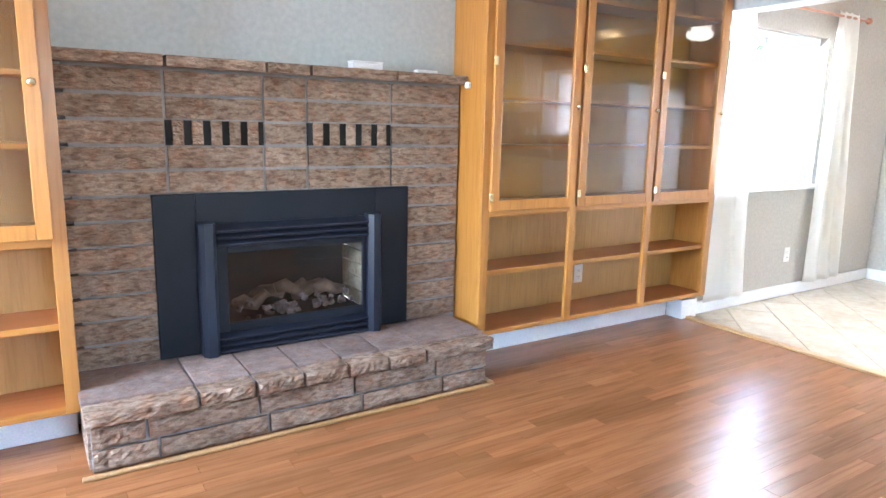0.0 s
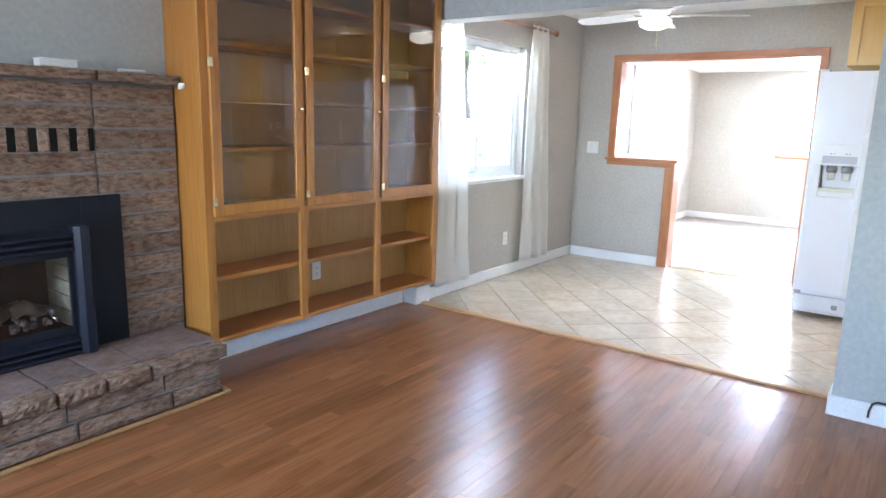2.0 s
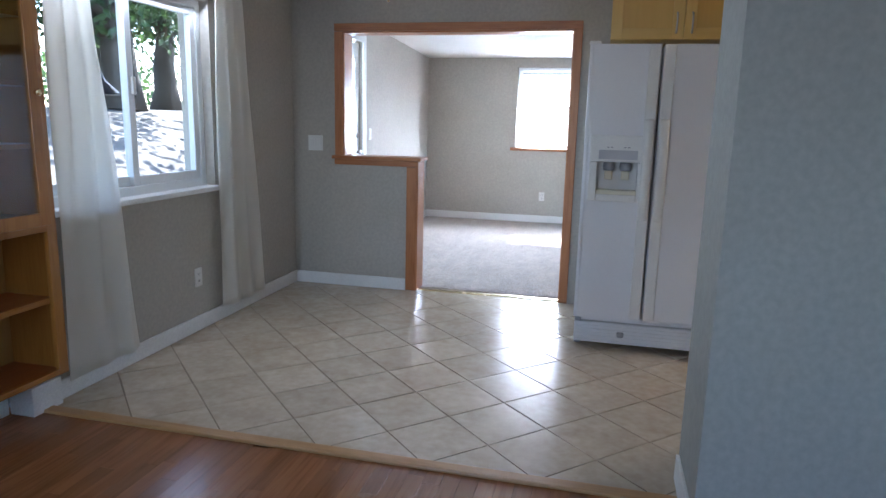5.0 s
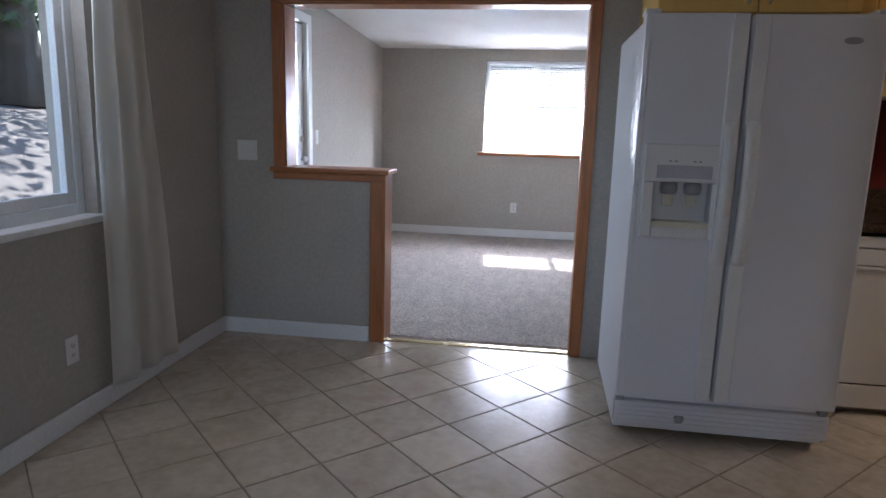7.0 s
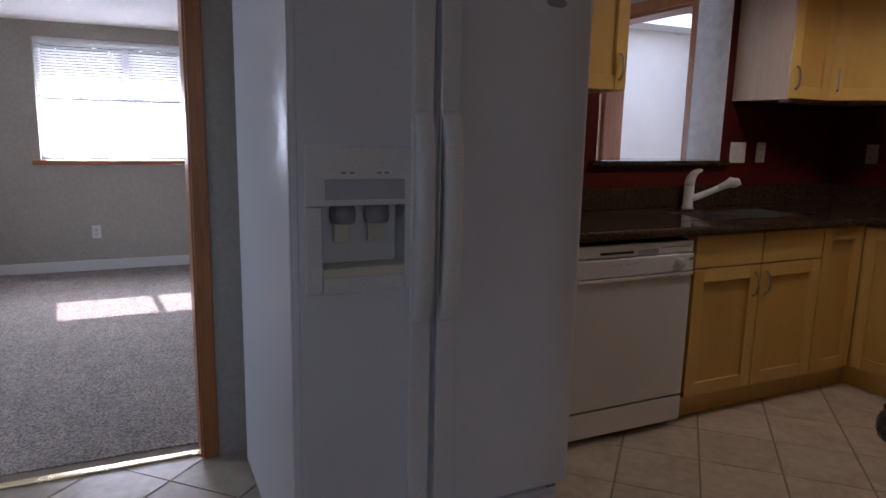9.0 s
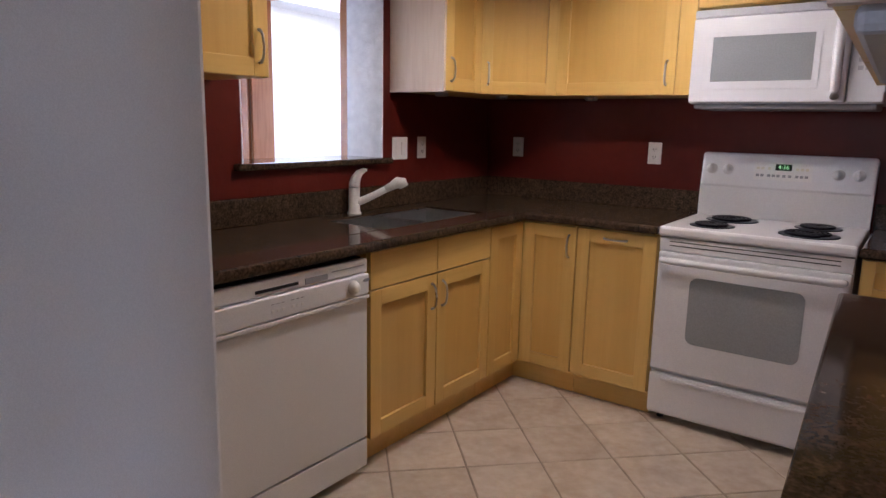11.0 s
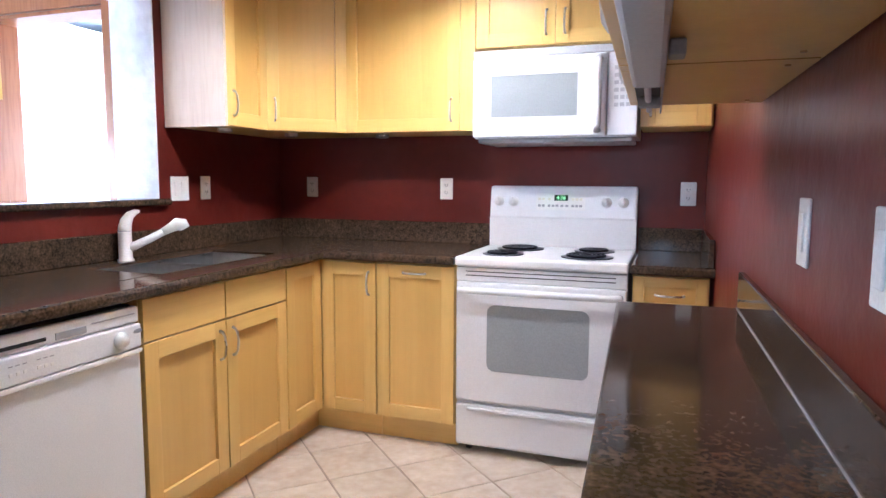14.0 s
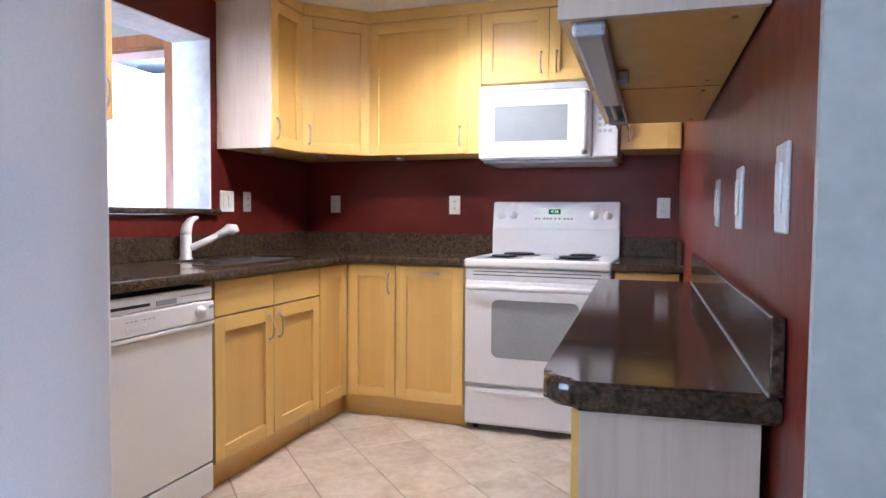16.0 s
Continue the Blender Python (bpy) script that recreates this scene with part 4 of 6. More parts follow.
# loose cable by the wall
cb = thing("cable", "black coaxial cable looping out of the baseboard onto the floor", "cable", (3.58, 0.4, 0))
pts = [(3.60, 0.415, 0.035), (3.598, 0.414, 0.07), (3.592, 0.405, 0.105), (3.578, 0.385, 0.125), (3.553, 0.355, 0.132), (3.52, 0.315, 0.122), (3.485, 0.273, 0.098), (3.45, 0.232, 0.066), (3.415, 0.19, 0.032), (3.39, 0.162, 0.008)]
part("wire", tube(bmesh.new(), pts, 0.0045, 8), M_CABLE, cb, smooth=True)
part("plug", rod(bmesh.new(), (3.39, 0.162, 0.009), (3.372, 0.143, 0.008), 0.007), M_CABLE, cb)

# ---- dining area ----
# curtain rod and curtains
cr = thing("curtain_rod", "copper curtain rod with turned end caps over the window", "curtain rod", (4.7, NY - 0.07, 2.1))
part("bar", rod(bmesh.new(), (3.88, NY - 0.075, 2.125), (5.66, NY - 0.075, 2.125), 0.010), M_COPPER, cr, smooth=True)
for xx, sg in ((5.66, 1), (3.88, -1)):
    f = part("finial", lathe(bmesh.new(), [(0.008, 0), (0.022, 0.004), (0.024, 0.02), (0.018, 0.034), (0.0, 0.038)], n=14), M_COPPER, cr, smooth=True)
    f.matrix_basis = pose(xx, NY - 0.075, 2.125, 0, 90 * sg, 0)
for xx in (5.55, 3.98):
    part("bracket", boxes((xx - 0.008, xx + 0.008, NY - 0.08, NY - 0.001, 2.105, 2.115), (xx - 0.012, xx + 0.012, NY - 0.006, NY - 0.0005, 2.08, 2.15), bevel=0.003), M_COPPER, cr)


def curtain(x0t, x1t, x0b, x1b, zb, folds, seed):
    """A gathered hanging cloth between the rod and the floor."""
    c = thing("curtain", "white sheer cotton curtain hanging from the copper rod", "curtain", ((x0b + x1b) / 2, NY - 0.075, zb), "curtains of the dining window")
    rng = random.Random(seed)
    ph = [rng.uniform(0, 6.28) for _ in range(4)]
    bm = bmesh.new()
    nu, nv = 90, 40
    g = []
    for j in range(nv + 1):
        s = j / nv
        col = []
        for i in range(nu + 1):
            u = i / nu
            top_amp = 0.016 - 0.006 * s
            y = NY - 0.075 + top_amp * math.sin(u * folds * 6.2832 + ph[0] + 0.5 * math.sin(3 * s + ph[1])) + 0.012 * s * math.sin(u * folds * 2.7 * 2 + ph[2])
            sq = s ** 0.8
            x = (x0t * (1 - sq) + x0b * sq) * (1 - u) + (x1t * (1 - sq) + x1b * sq) * u + 0.008 * math.sin(9 * s + u * 14 + ph[3])
            zz = 2.155 - s * (2.155 - zb) + (0.01 * math.sin(u * folds * 6.28) if j == 0 else 0)
            col.append(bm.verts.new((x, min(y, NY - 0.018), zz)))
        g.append(col)
    for j in range(nv):
        for i in range(nu):
            bm.faces.new((g[j][i], g[j][i + 1], g[j + 1][i + 1], g[j + 1][i]))
    ob = part("cloth", bm, M_CURTAIN, c, smooth=True)
    so = ob.modifiers.new("thick", "SOLIDIFY")
    so.thickness = 0.0015
    return c


curtain(4.0, 4.19, 3.95, 4.44, 0.10, 3, 1)
curtain(5.24, 5.50, 5.20, 5.72, 0.10, 3, 2)

# ceiling fan with its lamp
fx, fy = 5.02, 2.08
fan = thing("ceiling_fan", "white ceiling fan with five blades and a frosted lamp", "ceiling fan", (fx, fy, CEIL))
part("canopy", lathe(bmesh.new(), [(0.0, 0), (0.065, 0), (0.06, -0.03), (0.02, -0.045)], (fx, fy, CEIL), 24), M_WHITE, fan, smooth=True)
part("motor", lathe(bmesh.new(), [(0.02, -0.045), (0.02, -0.11), (0.09, -0.12), (0.115, -0.145), (0.115, -0.185), (0.09, -0.205), (0.05, -0.21)], (fx, fy, CEIL), 28), M_WHITE, fan, smooth=True)
for k in range(5):
    a = radians(72 * k + 10)
    bm = bmesh.new()
    prism(bm, [(0.17, -0.055), (0.45, -0.068), (0.60, -0.062), (0.64, -0.03), (0.64, 0.03), (0.60, 0.062), (0.45, 0.068), (0.17, 0.055)], -0.004, 0.004)
    bmesh.ops.transform(bm, matrix=pose(fx, fy, CEIL - 0.212, 0, 0, 72 * k + 10) @ pose(0, 0, 0, 11, 0, 0), verts=bm.verts)
    bl = part("blade", bm, M_WHITE, fan)
    bm = boxes((0.10, 0.24, -0.016, 0.016, -0.010, -0.005), bevel=0.002)
    bmesh.ops.transform(bm, matrix=pose(fx, fy, CEIL - 0.212, 0, 0, 72 * k + 10), verts=bm.verts)
    part("blade_iron", bm, M_WHITE, bl)
part("lamp_shade", lathe(bmesh.new(), [(0.05, -0.21), (0.085, -0.225), (0.115, -0.25), (0.105, -0.285), (0.06, -0.308), (0.0, -0.315)], (fx, fy, CEIL), 28), M_SHADE, fan, "glowing frosted glass bowl", True)
part("pull_chain", rod(bmesh.new(), (fx, fy - 0.02, CEIL - 0.40), (fx, fy - 0.02, CEIL - 0.31), 0.002, n=6), M_BRASS, fan)
part("pull_knob", rod(bmesh.new(), (fx, fy - 0.02, CEIL - 0.43), (fx, fy - 0.02, CEIL - 0.40), 0.007, 0.005, n=8), M_BRASS, fan)

# ---- refrigerator ----
fr = thing("refrigerator", "white side-by-side refrigerator with ice and water dispenser", "refrigerator", (5.8, 0.55, 0))
FRX, FR0, FR1, FRT = 5.362, 0.175, 1.030, 1.725
SPL = 0.655
part("cabinet", boxes((FRX + 0.085, 6.24, FR0 + 0.005, FR1 - 0.005, 0.03, FRT - 0.015), bevel=0.006), M_FRIDGE, fr)
for k, (a, b) in enumerate(((SPL + 0.005, FR1), (FR0, SPL - 0.005))):
    if k == 0:
        # freezer door with the dispenser opening
        dy0, dy1, dz0, dz1 = 0.732, 0.958, 0.917, 1.105
        door = part("door", boxes((FRX, FRX + 0.08, a, dy0, 0.205, FRT), (FRX, FRX + 0.08, dy1, b, 0.205, FRT), (FRX, FRX + 0.08, dy0, dy1, 0.205, dz0), (FRX, FRX + 0.08, dy0, dy1, dz1, FRT)), M_FRIDGE, fr)
        part("edge_roll", boxes((FRX - 0.0015, FRX + 0.079, b - 0.03, b + 0.0015, 0.207, FRT - 0.001), bevel=0.012), M_FRIDGE, door)
    else:
        door = part("door", boxes((FRX, FRX + 0.08, a, b, 0.205, FRT), bevel=0.012), M_FRIDGE, fr)
disp = part("dispenser", boxes((FRX - 0.014, FRX - 0.0005, 0.708, 0.995, 1.10, 1.245), bevel=0.004), M_PLASTIC, fr, "white dispenser panel")
part("bezel", boxes((FRX - 0.014, FRX - 0.0005, 0.708, 0.737, 0.882, 1.0995), bevel=0.004), M_PLASTIC, disp)
part("bezel", boxes((FRX - 0.014, FRX - 0.0005, 0.953, 0.995, 0.882, 1.0995), bevel=0.004), M_PLASTIC, disp)
part("bezel", boxes((FRX - 0.014, FRX - 0.0005, 0.7375, 0.9525, 0.882, 0.922), bevel=0.004), M_PLASTIC, disp)
part("control_strip", boxes((FRX - 0.016, FRX - 0.0142, 0.742, 0.948, 1.115, 1.165), bevel=0.0008), M_SILVER, disp, "grey control strip")
for yy in (0.79, 0.81, 0.88, 0.90):
    part("mark", boxes((FRX - 0.0155, FRX - 0.0143, yy - 0.006, yy + 0.006, 1.178, 1.183)), M_GREYPL, disp)
part("recess_back", boxes((FRX + 0.068, FRX + 0.078, 0.732, 0.958, 0.917, 1.105)), M_PLASTIC, disp)
part("recess_side", boxes((FRX - 0.0005, FRX + 0.0675, 0.954, 0.958, 0.917, 1.105)), M_SILVER, disp)
part("recess_side", boxes((FRX - 0.0005, FRX + 0.0675, 0.732, 0.736, 0.917, 1.105)), M_SILVER, disp)
part("recess_top", boxes((FRX - 0.0005, FRX + 0.0675, 0.7365, 0.9535, 1.101, 1.105)), M_GREYPL, disp)
part("tray", boxes((FRX - 0.010, FRX + 0.067, 0.737, 0.953, 0.918, 0.945), bevel=0.003), M_CREAM, disp, "cream drip tray")
for yy in (0.80, 0.89):
    part("spout", lathe(bmesh.new(), [(0.012, 0.05), (0.03, 0.045), (0.034, 0.02), (0.03, 0.0), (0.0, -0.002)], (FRX + 0.034, yy, 1.052), 16), M_GREYPL, disp, smooth=True)
    part("paddle", boxes((FRX + 0.038, FRX + 0.048, yy - 0.022, yy + 0.022, 1.0, 1.05), bevel=0.006), M_CREAM, disp, "cream paddle")
for yy, sg in ((SPL + 0.038, 1), (SPL - 0.038, -1)):
    hd = part("handle_strip", boxes((FRX - 0.018, FRX - 0.0005, yy - 0.030, yy + 0.030, 0.215, FRT - 0.004), bevel=0.006), M_PLASTIC, fr)
    bm = bmesh.new()
    rings = []
    for zz, off in ((0.785, 0.020), (0.80, 0.030), (0.83, 0.041), (0.90, 0.050), (1.06, 0.054), (1.22, 0.050), (1.29, 0.041), (1.32, 0.030), (1.337, 0.020)):
        rings.append([bm.verts.new((FRX - dx, yy + dy, zz)) for dx, dy in ((0.017, -0.026), (off - 0.008, -0.026), (off, -0.016), (off, 0.016), (off - 0.008, 0.026), (0.017, 0.026))])
    for q, w in zip(rings, rings[1:]):
        for k in range(6):
            bm.faces.new((q[k], q[(k + 1) % 6], w[(k + 1) % 6], w[k]))
    bm.faces.new(rings[0])
    bm.faces.new(list(reversed(rings[-1])))
    part("grip", bm, M_PLASTIC, hd, smooth=True)
gr = part("base_grille", boxes((FRX + 0.05, FRX + 0.13, FR0 - 0.005, FR1 - 0.005, 0.055, 0.165), bevel=0.01), M_APPL, fr, "ribbed base grille")
for k in range(4):
    part("rib", boxes((FRX + 0.044, FRX + 0.0495, FR0 + 0.01, FR1 - 0.02, 0.075 + 0.021 * k, 0.083 + 0.021 * k), bevel=0.002), M_APPL, gr)
cap = part("filter_cap", lathe(bmesh.new(), [(0.0, 0.008), (0.016, 0.008), (0.02, 0.004), (0.022, 0.0)], n=18), M_GREYPL, gr, "round grey filter cap", True)
cap.matrix_basis = pose(FRX + 0.05, 0.76, 0.10, 0, -90, 0)
for yy in (FR0 + 0.02, FR1 - 0.025):
    part("hinge_foot", boxes((FRX + 0.055, FRX + 0.12, yy - 0.018, yy + 0.018, 0.14, 0.20), bevel=0.004), M_GREYPL, fr)
    part("foot", rod(bmesh.new(), (FRX + 0.16, yy, 0.0), (FRX + 0.16, yy, 0.035), 0.018), M_GREYPL, fr)
    part("foot", rod(bmesh.new(), (6.15, yy, 0.0), (6.15, yy, 0.035), 0.018), M_GREYPL, fr)
    part("hinge_cover", boxes((FRX + 0.012, FRX + 0.11, yy - 0.03, yy + 0.03, FRT, FRT + 0.018), bevel=0.006), M_PLASTIC, fr)
badge = part("badge", lathe(bmesh.new(), [(0.0, 0.002), (0.02, 0.002), (0.022, 0.0)], n=20), M_GREYPL, fr, "small oval grey badge")
badge.matrix_basis = pose(FRX - 0.0002, 0.30, 1.632, 0, -90, 0) @ Matrix.Diagonal((0.6, 1.5, 1, 1))

# ---- kitchen cabinets ----


def bow_handle(parent, m, length=0.11):
    """A satin nickel bow handle along local z, standing off towards local -y."""
    bm = bmesh.new()
    pts = [(0, 0, -length / 2), (0, -0.012, -length / 2 + 0.004), (0, -0.022, -length / 3), (0, -0.027, 0), (0, -0.022, length / 3), (0, -0.012, length / 2 - 0.004), (0, 0, length / 2)]
    tube(bm, pts, [0.006, 0.0055, 0.005, 0.005, 0.005, 0.0055, 0.006], 8)
    h = part("handle", bm, M_NICKEL, parent, "satin nickel bow handle", True)
    h.matrix_basis = m
    return h


def shaker(parent, w, h, m, handle=None, flat=False, name="door"):
    """A shaker front: frame and recessed panel in the local xz plane, front at -y, placed by m."""
    th, fw = 0.02, 0.062
    if flat:
        dr = part(name, boxes((0, w, -th, 0, 0, h), bevel=0.002), M_MAPLE_X, parent)
    else:
        fw = min(fw, h * 0.28)
        dr = part(name, boxes((0.001, w - 0.001, -0.006, 0, 0.001, h - 0.001)), M_MAPLE_PANEL, parent)
    dr.matrix_basis = m
    if not flat:
        for a, b in ((0, fw), (w - fw, w)):
            part("stile", boxes((a, b, -th, -0.0005, 0, h), bevel=0.002), M_MAPLE, dr)
        for a, b in ((0, fw), (h - fw, h)):
            part("rail", boxes((fw, w - fw, -th + 0.0005, -0.0005, a, b), bevel=0.0015), M_MAPLE_X, dr)
    if handle:
        hx, hz, horizontal = handle
        bow_handle(dr, pose(hx, -th, hz, 0, 90 if horizontal else 0, 0))
    return dr


def turned(x, y, z, facing):
    """Places a front so that its -y side faces the given way and x runs to the viewer's right."""
    return pose(x, y, z, 0, 0, {"-y": 0, "-x": -90, "+y": 180, "+x": 90}[facing])


def cab(name, label, at, body_dims, mat=None):
    c = thing(name, label, "cabinet", at)
    part("body", boxes(*body_dims, bevel=0.0015), mat or M_MAPLE, c)
    return c


TOE, CT = 0.115, 0.865
BX = 5.895    # body front of the sink run; door faces stand 2 cm proud
BY = -1.995   # body front of the stove run
# sink base
c = cab("base_cabinet", "maple sink base cabinet with two doors and false drawer fronts", (6.1, -1.24, 0), [(BX, 6.49, -1.665, -0.83, TOE, 0.68), (BX, BX + 0.02, -1.665, -0.83, 0.6805, CT), (BX + 0.02, 6.49, -0.85, -0.83, 0.6805, CT)])
part("toe_kick", boxes((BX + 0.045, BX + 0.06, -1.665, -0.83, 0, TOE)), M_MAPLE_X, c)
for y0 in (-0.832, -1.25):
    w = 0.412
    shaker(c, w, 0.142, turned(BX, y0, CT - 0.146, "-x"), flat=True, name="drawer_front")
    shaker(c, w, 0.592, turned(BX, y0, TOE + 0.006, "-x"), (w - 0.035 if y0 > -1 else 0.035, 0.50, False))
# corner base with a bi-fold front
c = cab("base_cabinet", "maple corner base cabinet with folding doors", (6.1, -2.2, 0), [(BX, 6.49, -2.59, -1.668, TOE, 0.68), (BX, BX + 0.02, -2.59, -1.668, 0.6805, CT), (5.585, BX, -2.59, BY, TOE, CT)])
part("toe_kick", boxes((BX + 0.045, BX + 0.06, BY - 0.06, -1.668, 0, TOE), (5.585, BX + 0.045, BY - 0.06, BY - 0.045, 0, TOE)), M_MAPLE_X, c)
shaker(c, 0.298, 0.738, turned(BX, -1.672, TOE + 0.006, "-x"))
shaker(c, 0.285, 0.738, turned(5.872, BY, TOE + 0.006, "+y"), (0.285 - 0.035, 0.64, False))
# pull-out base beside the stove
c = cab("base_cabinet", "narrow maple pull-out base cabinet beside the stove", (5.38, -2.2, 0), [(5.193, 5.582, -2.59, BY, TOE, CT)])
part("toe_kick", boxes((5.193, 5.582, BY - 0.06, BY - 0.045, 0, TOE)), M_MAPLE_X, c)
shaker(c, 0.385, 0.738, turned(5.58, BY, TOE + 0.006, "+y"), (0.19, 0.70, True))
# base to the other side of the stove
c = cab("base_cabinet", "small maple base cabinet between stove and red wall", (4.25, -2.2, 0), [(4.122, 4.42, -2.59, BY, TOE, CT)])
part("toe_kick", boxes((4.122, 4.42, BY - 0.06, BY - 0.045, 0, TOE)), M_MAPLE_X, c)
shaker(c, 0.285, 0.15, turned(4.415, BY, CT - 0.154, "+y"), (0.142, 0.075, True), flat=False, name="drawer_front")
shaker(c, 0.285, 0.58, turned(4.415, BY, TOE + 0.006, "+y"), (0.035, 0.5, False))
# narrow cabinet under the shallow counter
c = cab("base_cabinet", "shallow maple base cabinet with pale end panel under the narrow counter", (4.2, -0.3, 0), [(4.06, 4.29, -1.09, 0.352, TOE, CT)])
part("end_panel", boxes((4.05, 4.29, 0.353, 0.37, 0.0, CT)), M_BIRCH, c, "pale veneer end panel")
part("toe_kick", boxes((4.245, 4.26, -1.09, 0.352, 0, TOE)), M_MAPLE_X, c)
on_red_wall(c)
for y0 in (-1.085, -0.60, -0.12):
    shaker(c, 0.47, 0.738, turned(4.29, y0, TOE + 0.006, "+x"), (0.04, 0.64, False))
# gap cover beside the refrigerator
c = cab("filler_panel", "tall maple side panel between refrigerator and dishwasher", (6.1, -0.02, 0), [(5.862, 6.36, -0.032, -0.006, 0.0, CT + 0.0)])
c["category"] = "panel"

# uppers
UB, UT, UD = 1.488, 2.262, 0.315
UX, UY = 6.5 - UD - 0.003, -2.6 + UD + 0.003
c = cab("wall_cabinet", "maple wall cabinet beside the sink opening with pale side panel", (6.35, -1.8, UB), [(UX, 6.497, -1.985, -1.672, UB, UT)])
part("end_panel", boxes((UX - 0.02, 6.497, -1.671, -1.655, UB - 0.004, UT)), M_BIRCH, c, "pale veneer side panel")
shaker(c, 0.308, UT - UB - 0.004, turned(UX, -1.674, UB + 0.002, "-x"), (0.04, 0.10, False))
c = thing("wall_cabinet", "maple diagonal corner wall cabinet", "cabinet", (6.2, -2.3, UB))
part("body", prism(bmesh.new(), [(6.497, -1.987), (UX, -1.987), (5.887, UY), (5.887, -2.597), (6.497, -2.597)], UB, UT), M_MAPLE, c)
dd = Vector((5.887 - UX, UY + 1.987, 0))
ang = math.degrees(math.atan2(dd.y, dd.x))
shaker(c, dd.length - 0.006, UT - UB - 0.004, pose(UX + dd.x * 0.008, -1.987 + dd.y * 0.008, UB + 0.002, 0, 0, ang), (0.04, 0.10, False))
c = cab("wall_cabinet", "wide maple wall cabinet over the counter", (5.57, -2.4, UB), [(5.193, 5.885, -2.597, UY, UB, UT)])
shaker(c, 0.612, UT - UB - 0.004, turned(5.882, UY, UB + 0.002, "+y"), (0.572, 0.10, False))
part("filler", boxes((5.193, 5.267, UY, UY + 0.02, UB, UT), bevel=0.001), M_MAPLE, c)
c = cab("wall_cabinet", "short maple wall cabinet with two doors over the microwave", (4.8, -2.4, 1.87), [(4.43, 5.19, -2.597, UY, 1.87, UT)])
for x0, hx in ((5.188, 0.335), (4.81, 0.042)):
    shaker(c, 0.376, UT - 1.87 - 0.004, turned(x0, UY, 1.872, "+y"), (hx, 0.10, False))
c = cab("wall_cabinet", "narrow maple wall cabinet in the corner by the red wall", (4.26, -2.4, UB), [(4.122, 4.427, -2.597, UY, UB, UT)])
shaker(c, 0.295, UT - UB - 0.004, turned(4.424, UY, UB + 0.002, "+y"), (0.042, 0.10, False))
c = cab("wall_cabinet", "maple wall cabinet between refrigerator and sink opening", (6.3, -0.36, UB), [(UX, 6.497, -0.628, -0.11, UB - 0.01, UT)])
shaker(c, 0.51, UT - UB + 0.006, turned(UX, -0.114, UB - 0.008, "-x"), (0.47, 0.10, False))
c = cab("wall_cabinet", "maple cabinet with two doors over the refrigerator", (6.1, 0.55, 1.78), [(5.80, 6.36, 0.11, 0.93, 1.795, UT)])
for y0, hx in ((0.928, 0.365), (0.518, 0.04)):
    shaker(c, 0.405, UT - 1.795 - 0.004, turned(5.80, y0, 1.797, "-x"), (hx, 0.09, False))
# crown over the wall cabinets
cw = thing("crown_moulding", "maple crown moulding between wall cabinets and ceiling", "moulding", (5.8, -2.3, UT))
cw["kind"] = "structure"
part("moulding", boxes((UX - 0.03, 6.497, -1.985, -1.645, UT, 2.329), bevel=0.006), M_MAPLE_X, cw)
part("moulding", prism(bmesh.new(), [(6.497, -1.986), (UX - 0.03, -1.986), (5.875, UY + 0.03), (5.875, -2.597), (6.497, -2.597)], UT, 2.329), M_MAPLE_X, cw)
part("moulding", boxes((4.04, 5.873, -2.597, UY + 0.03, UT, 2.329), bevel=0.006), M_MAPLE_X, cw)
# shallow cabinet over the narrow counter, seen from below
NZ, NX, NY0, NY1 = 1.438, 4.325, -0.955, 0.265
c = cab("wall_cabinet", "shallow maple wall cabinet over the narrow counter, seen from below", (4.2, -0.35, NZ), [(4.04, NX, NY0, NY1, NZ + 0.002, UT)])
part("end_panel", boxes((4.04, NX + 0.018, NY1 + 0.0005, NY1 + 0.016, NZ - 0.004, UT), bevel=0.001), M_BIRCH, c, "pale veneer end panel")
for y0 in (NY0 + 0.002, (NY0 + NY1) / 2 + 0.002):
    shaker(c, 0.604, UT - NZ - 0.004, turned(NX, y0, NZ + 0.003, "+x"), (0.04, 0.10, False))
    for (xx, yy) in ((4.08, 0.06), (4.28, 0.06), (4.08, 0.55), (4.28, 0.55)):
        part("screw_cap", rod(bmesh.new(), (xx, y0 + yy, NZ - 0.0005), (xx, y0 + yy, NZ + 0.0025), 0.005, n=8), M_THRESH, c)
part("seam", boxes((4.045, NX - 0.001, (NY0 + NY1) / 2 - 0.001, (NY0 + NY1) / 2 + 0.001, NZ + 0.0005, NZ + 0.003)), M_THRESH, c)
uc = thing("under_cabinet_light", "pale grey under-cabinet light strip with a half-open channel", "light fixture", (4.3, -0.35, NZ))
part("housing", boxes((NX - 0.055, NX - 0.001, -0.42, NY1 - 0.006, NZ - 0.026, NZ - 0.0005), bevel=0.008), M_SILVER, uc, "pale grey housing")
part("channel", boxes((NX - 0.050, NX - 0.001, NY0 + 0.015, -0.422, NZ - 0.003, NZ - 0.0005)), M_CABLE, uc, "dark open channel")
part("lamp_tube", rod(bmesh.new(), (NX - 0.026, NY0 + 0.02, NZ - 0.012), (NX - 0.026, -0.422, NZ - 0.012), 0.007, n=10), M_SILVER, uc, "pale lamp tube", True)
part("reflector", boxes((NX - 0.055, NX - 0.052, NY0 + 0.015, -0.422, NZ - 0.020, NZ - 0.0005)), M_SILVER, uc)
part("clip", boxes((NX - 0.052, NX - 0.004, -0.76, -0.715, NZ - 0.026, NZ - 0.0045), bevel=0.005), M_GREYPL, uc, "dark grey clip")
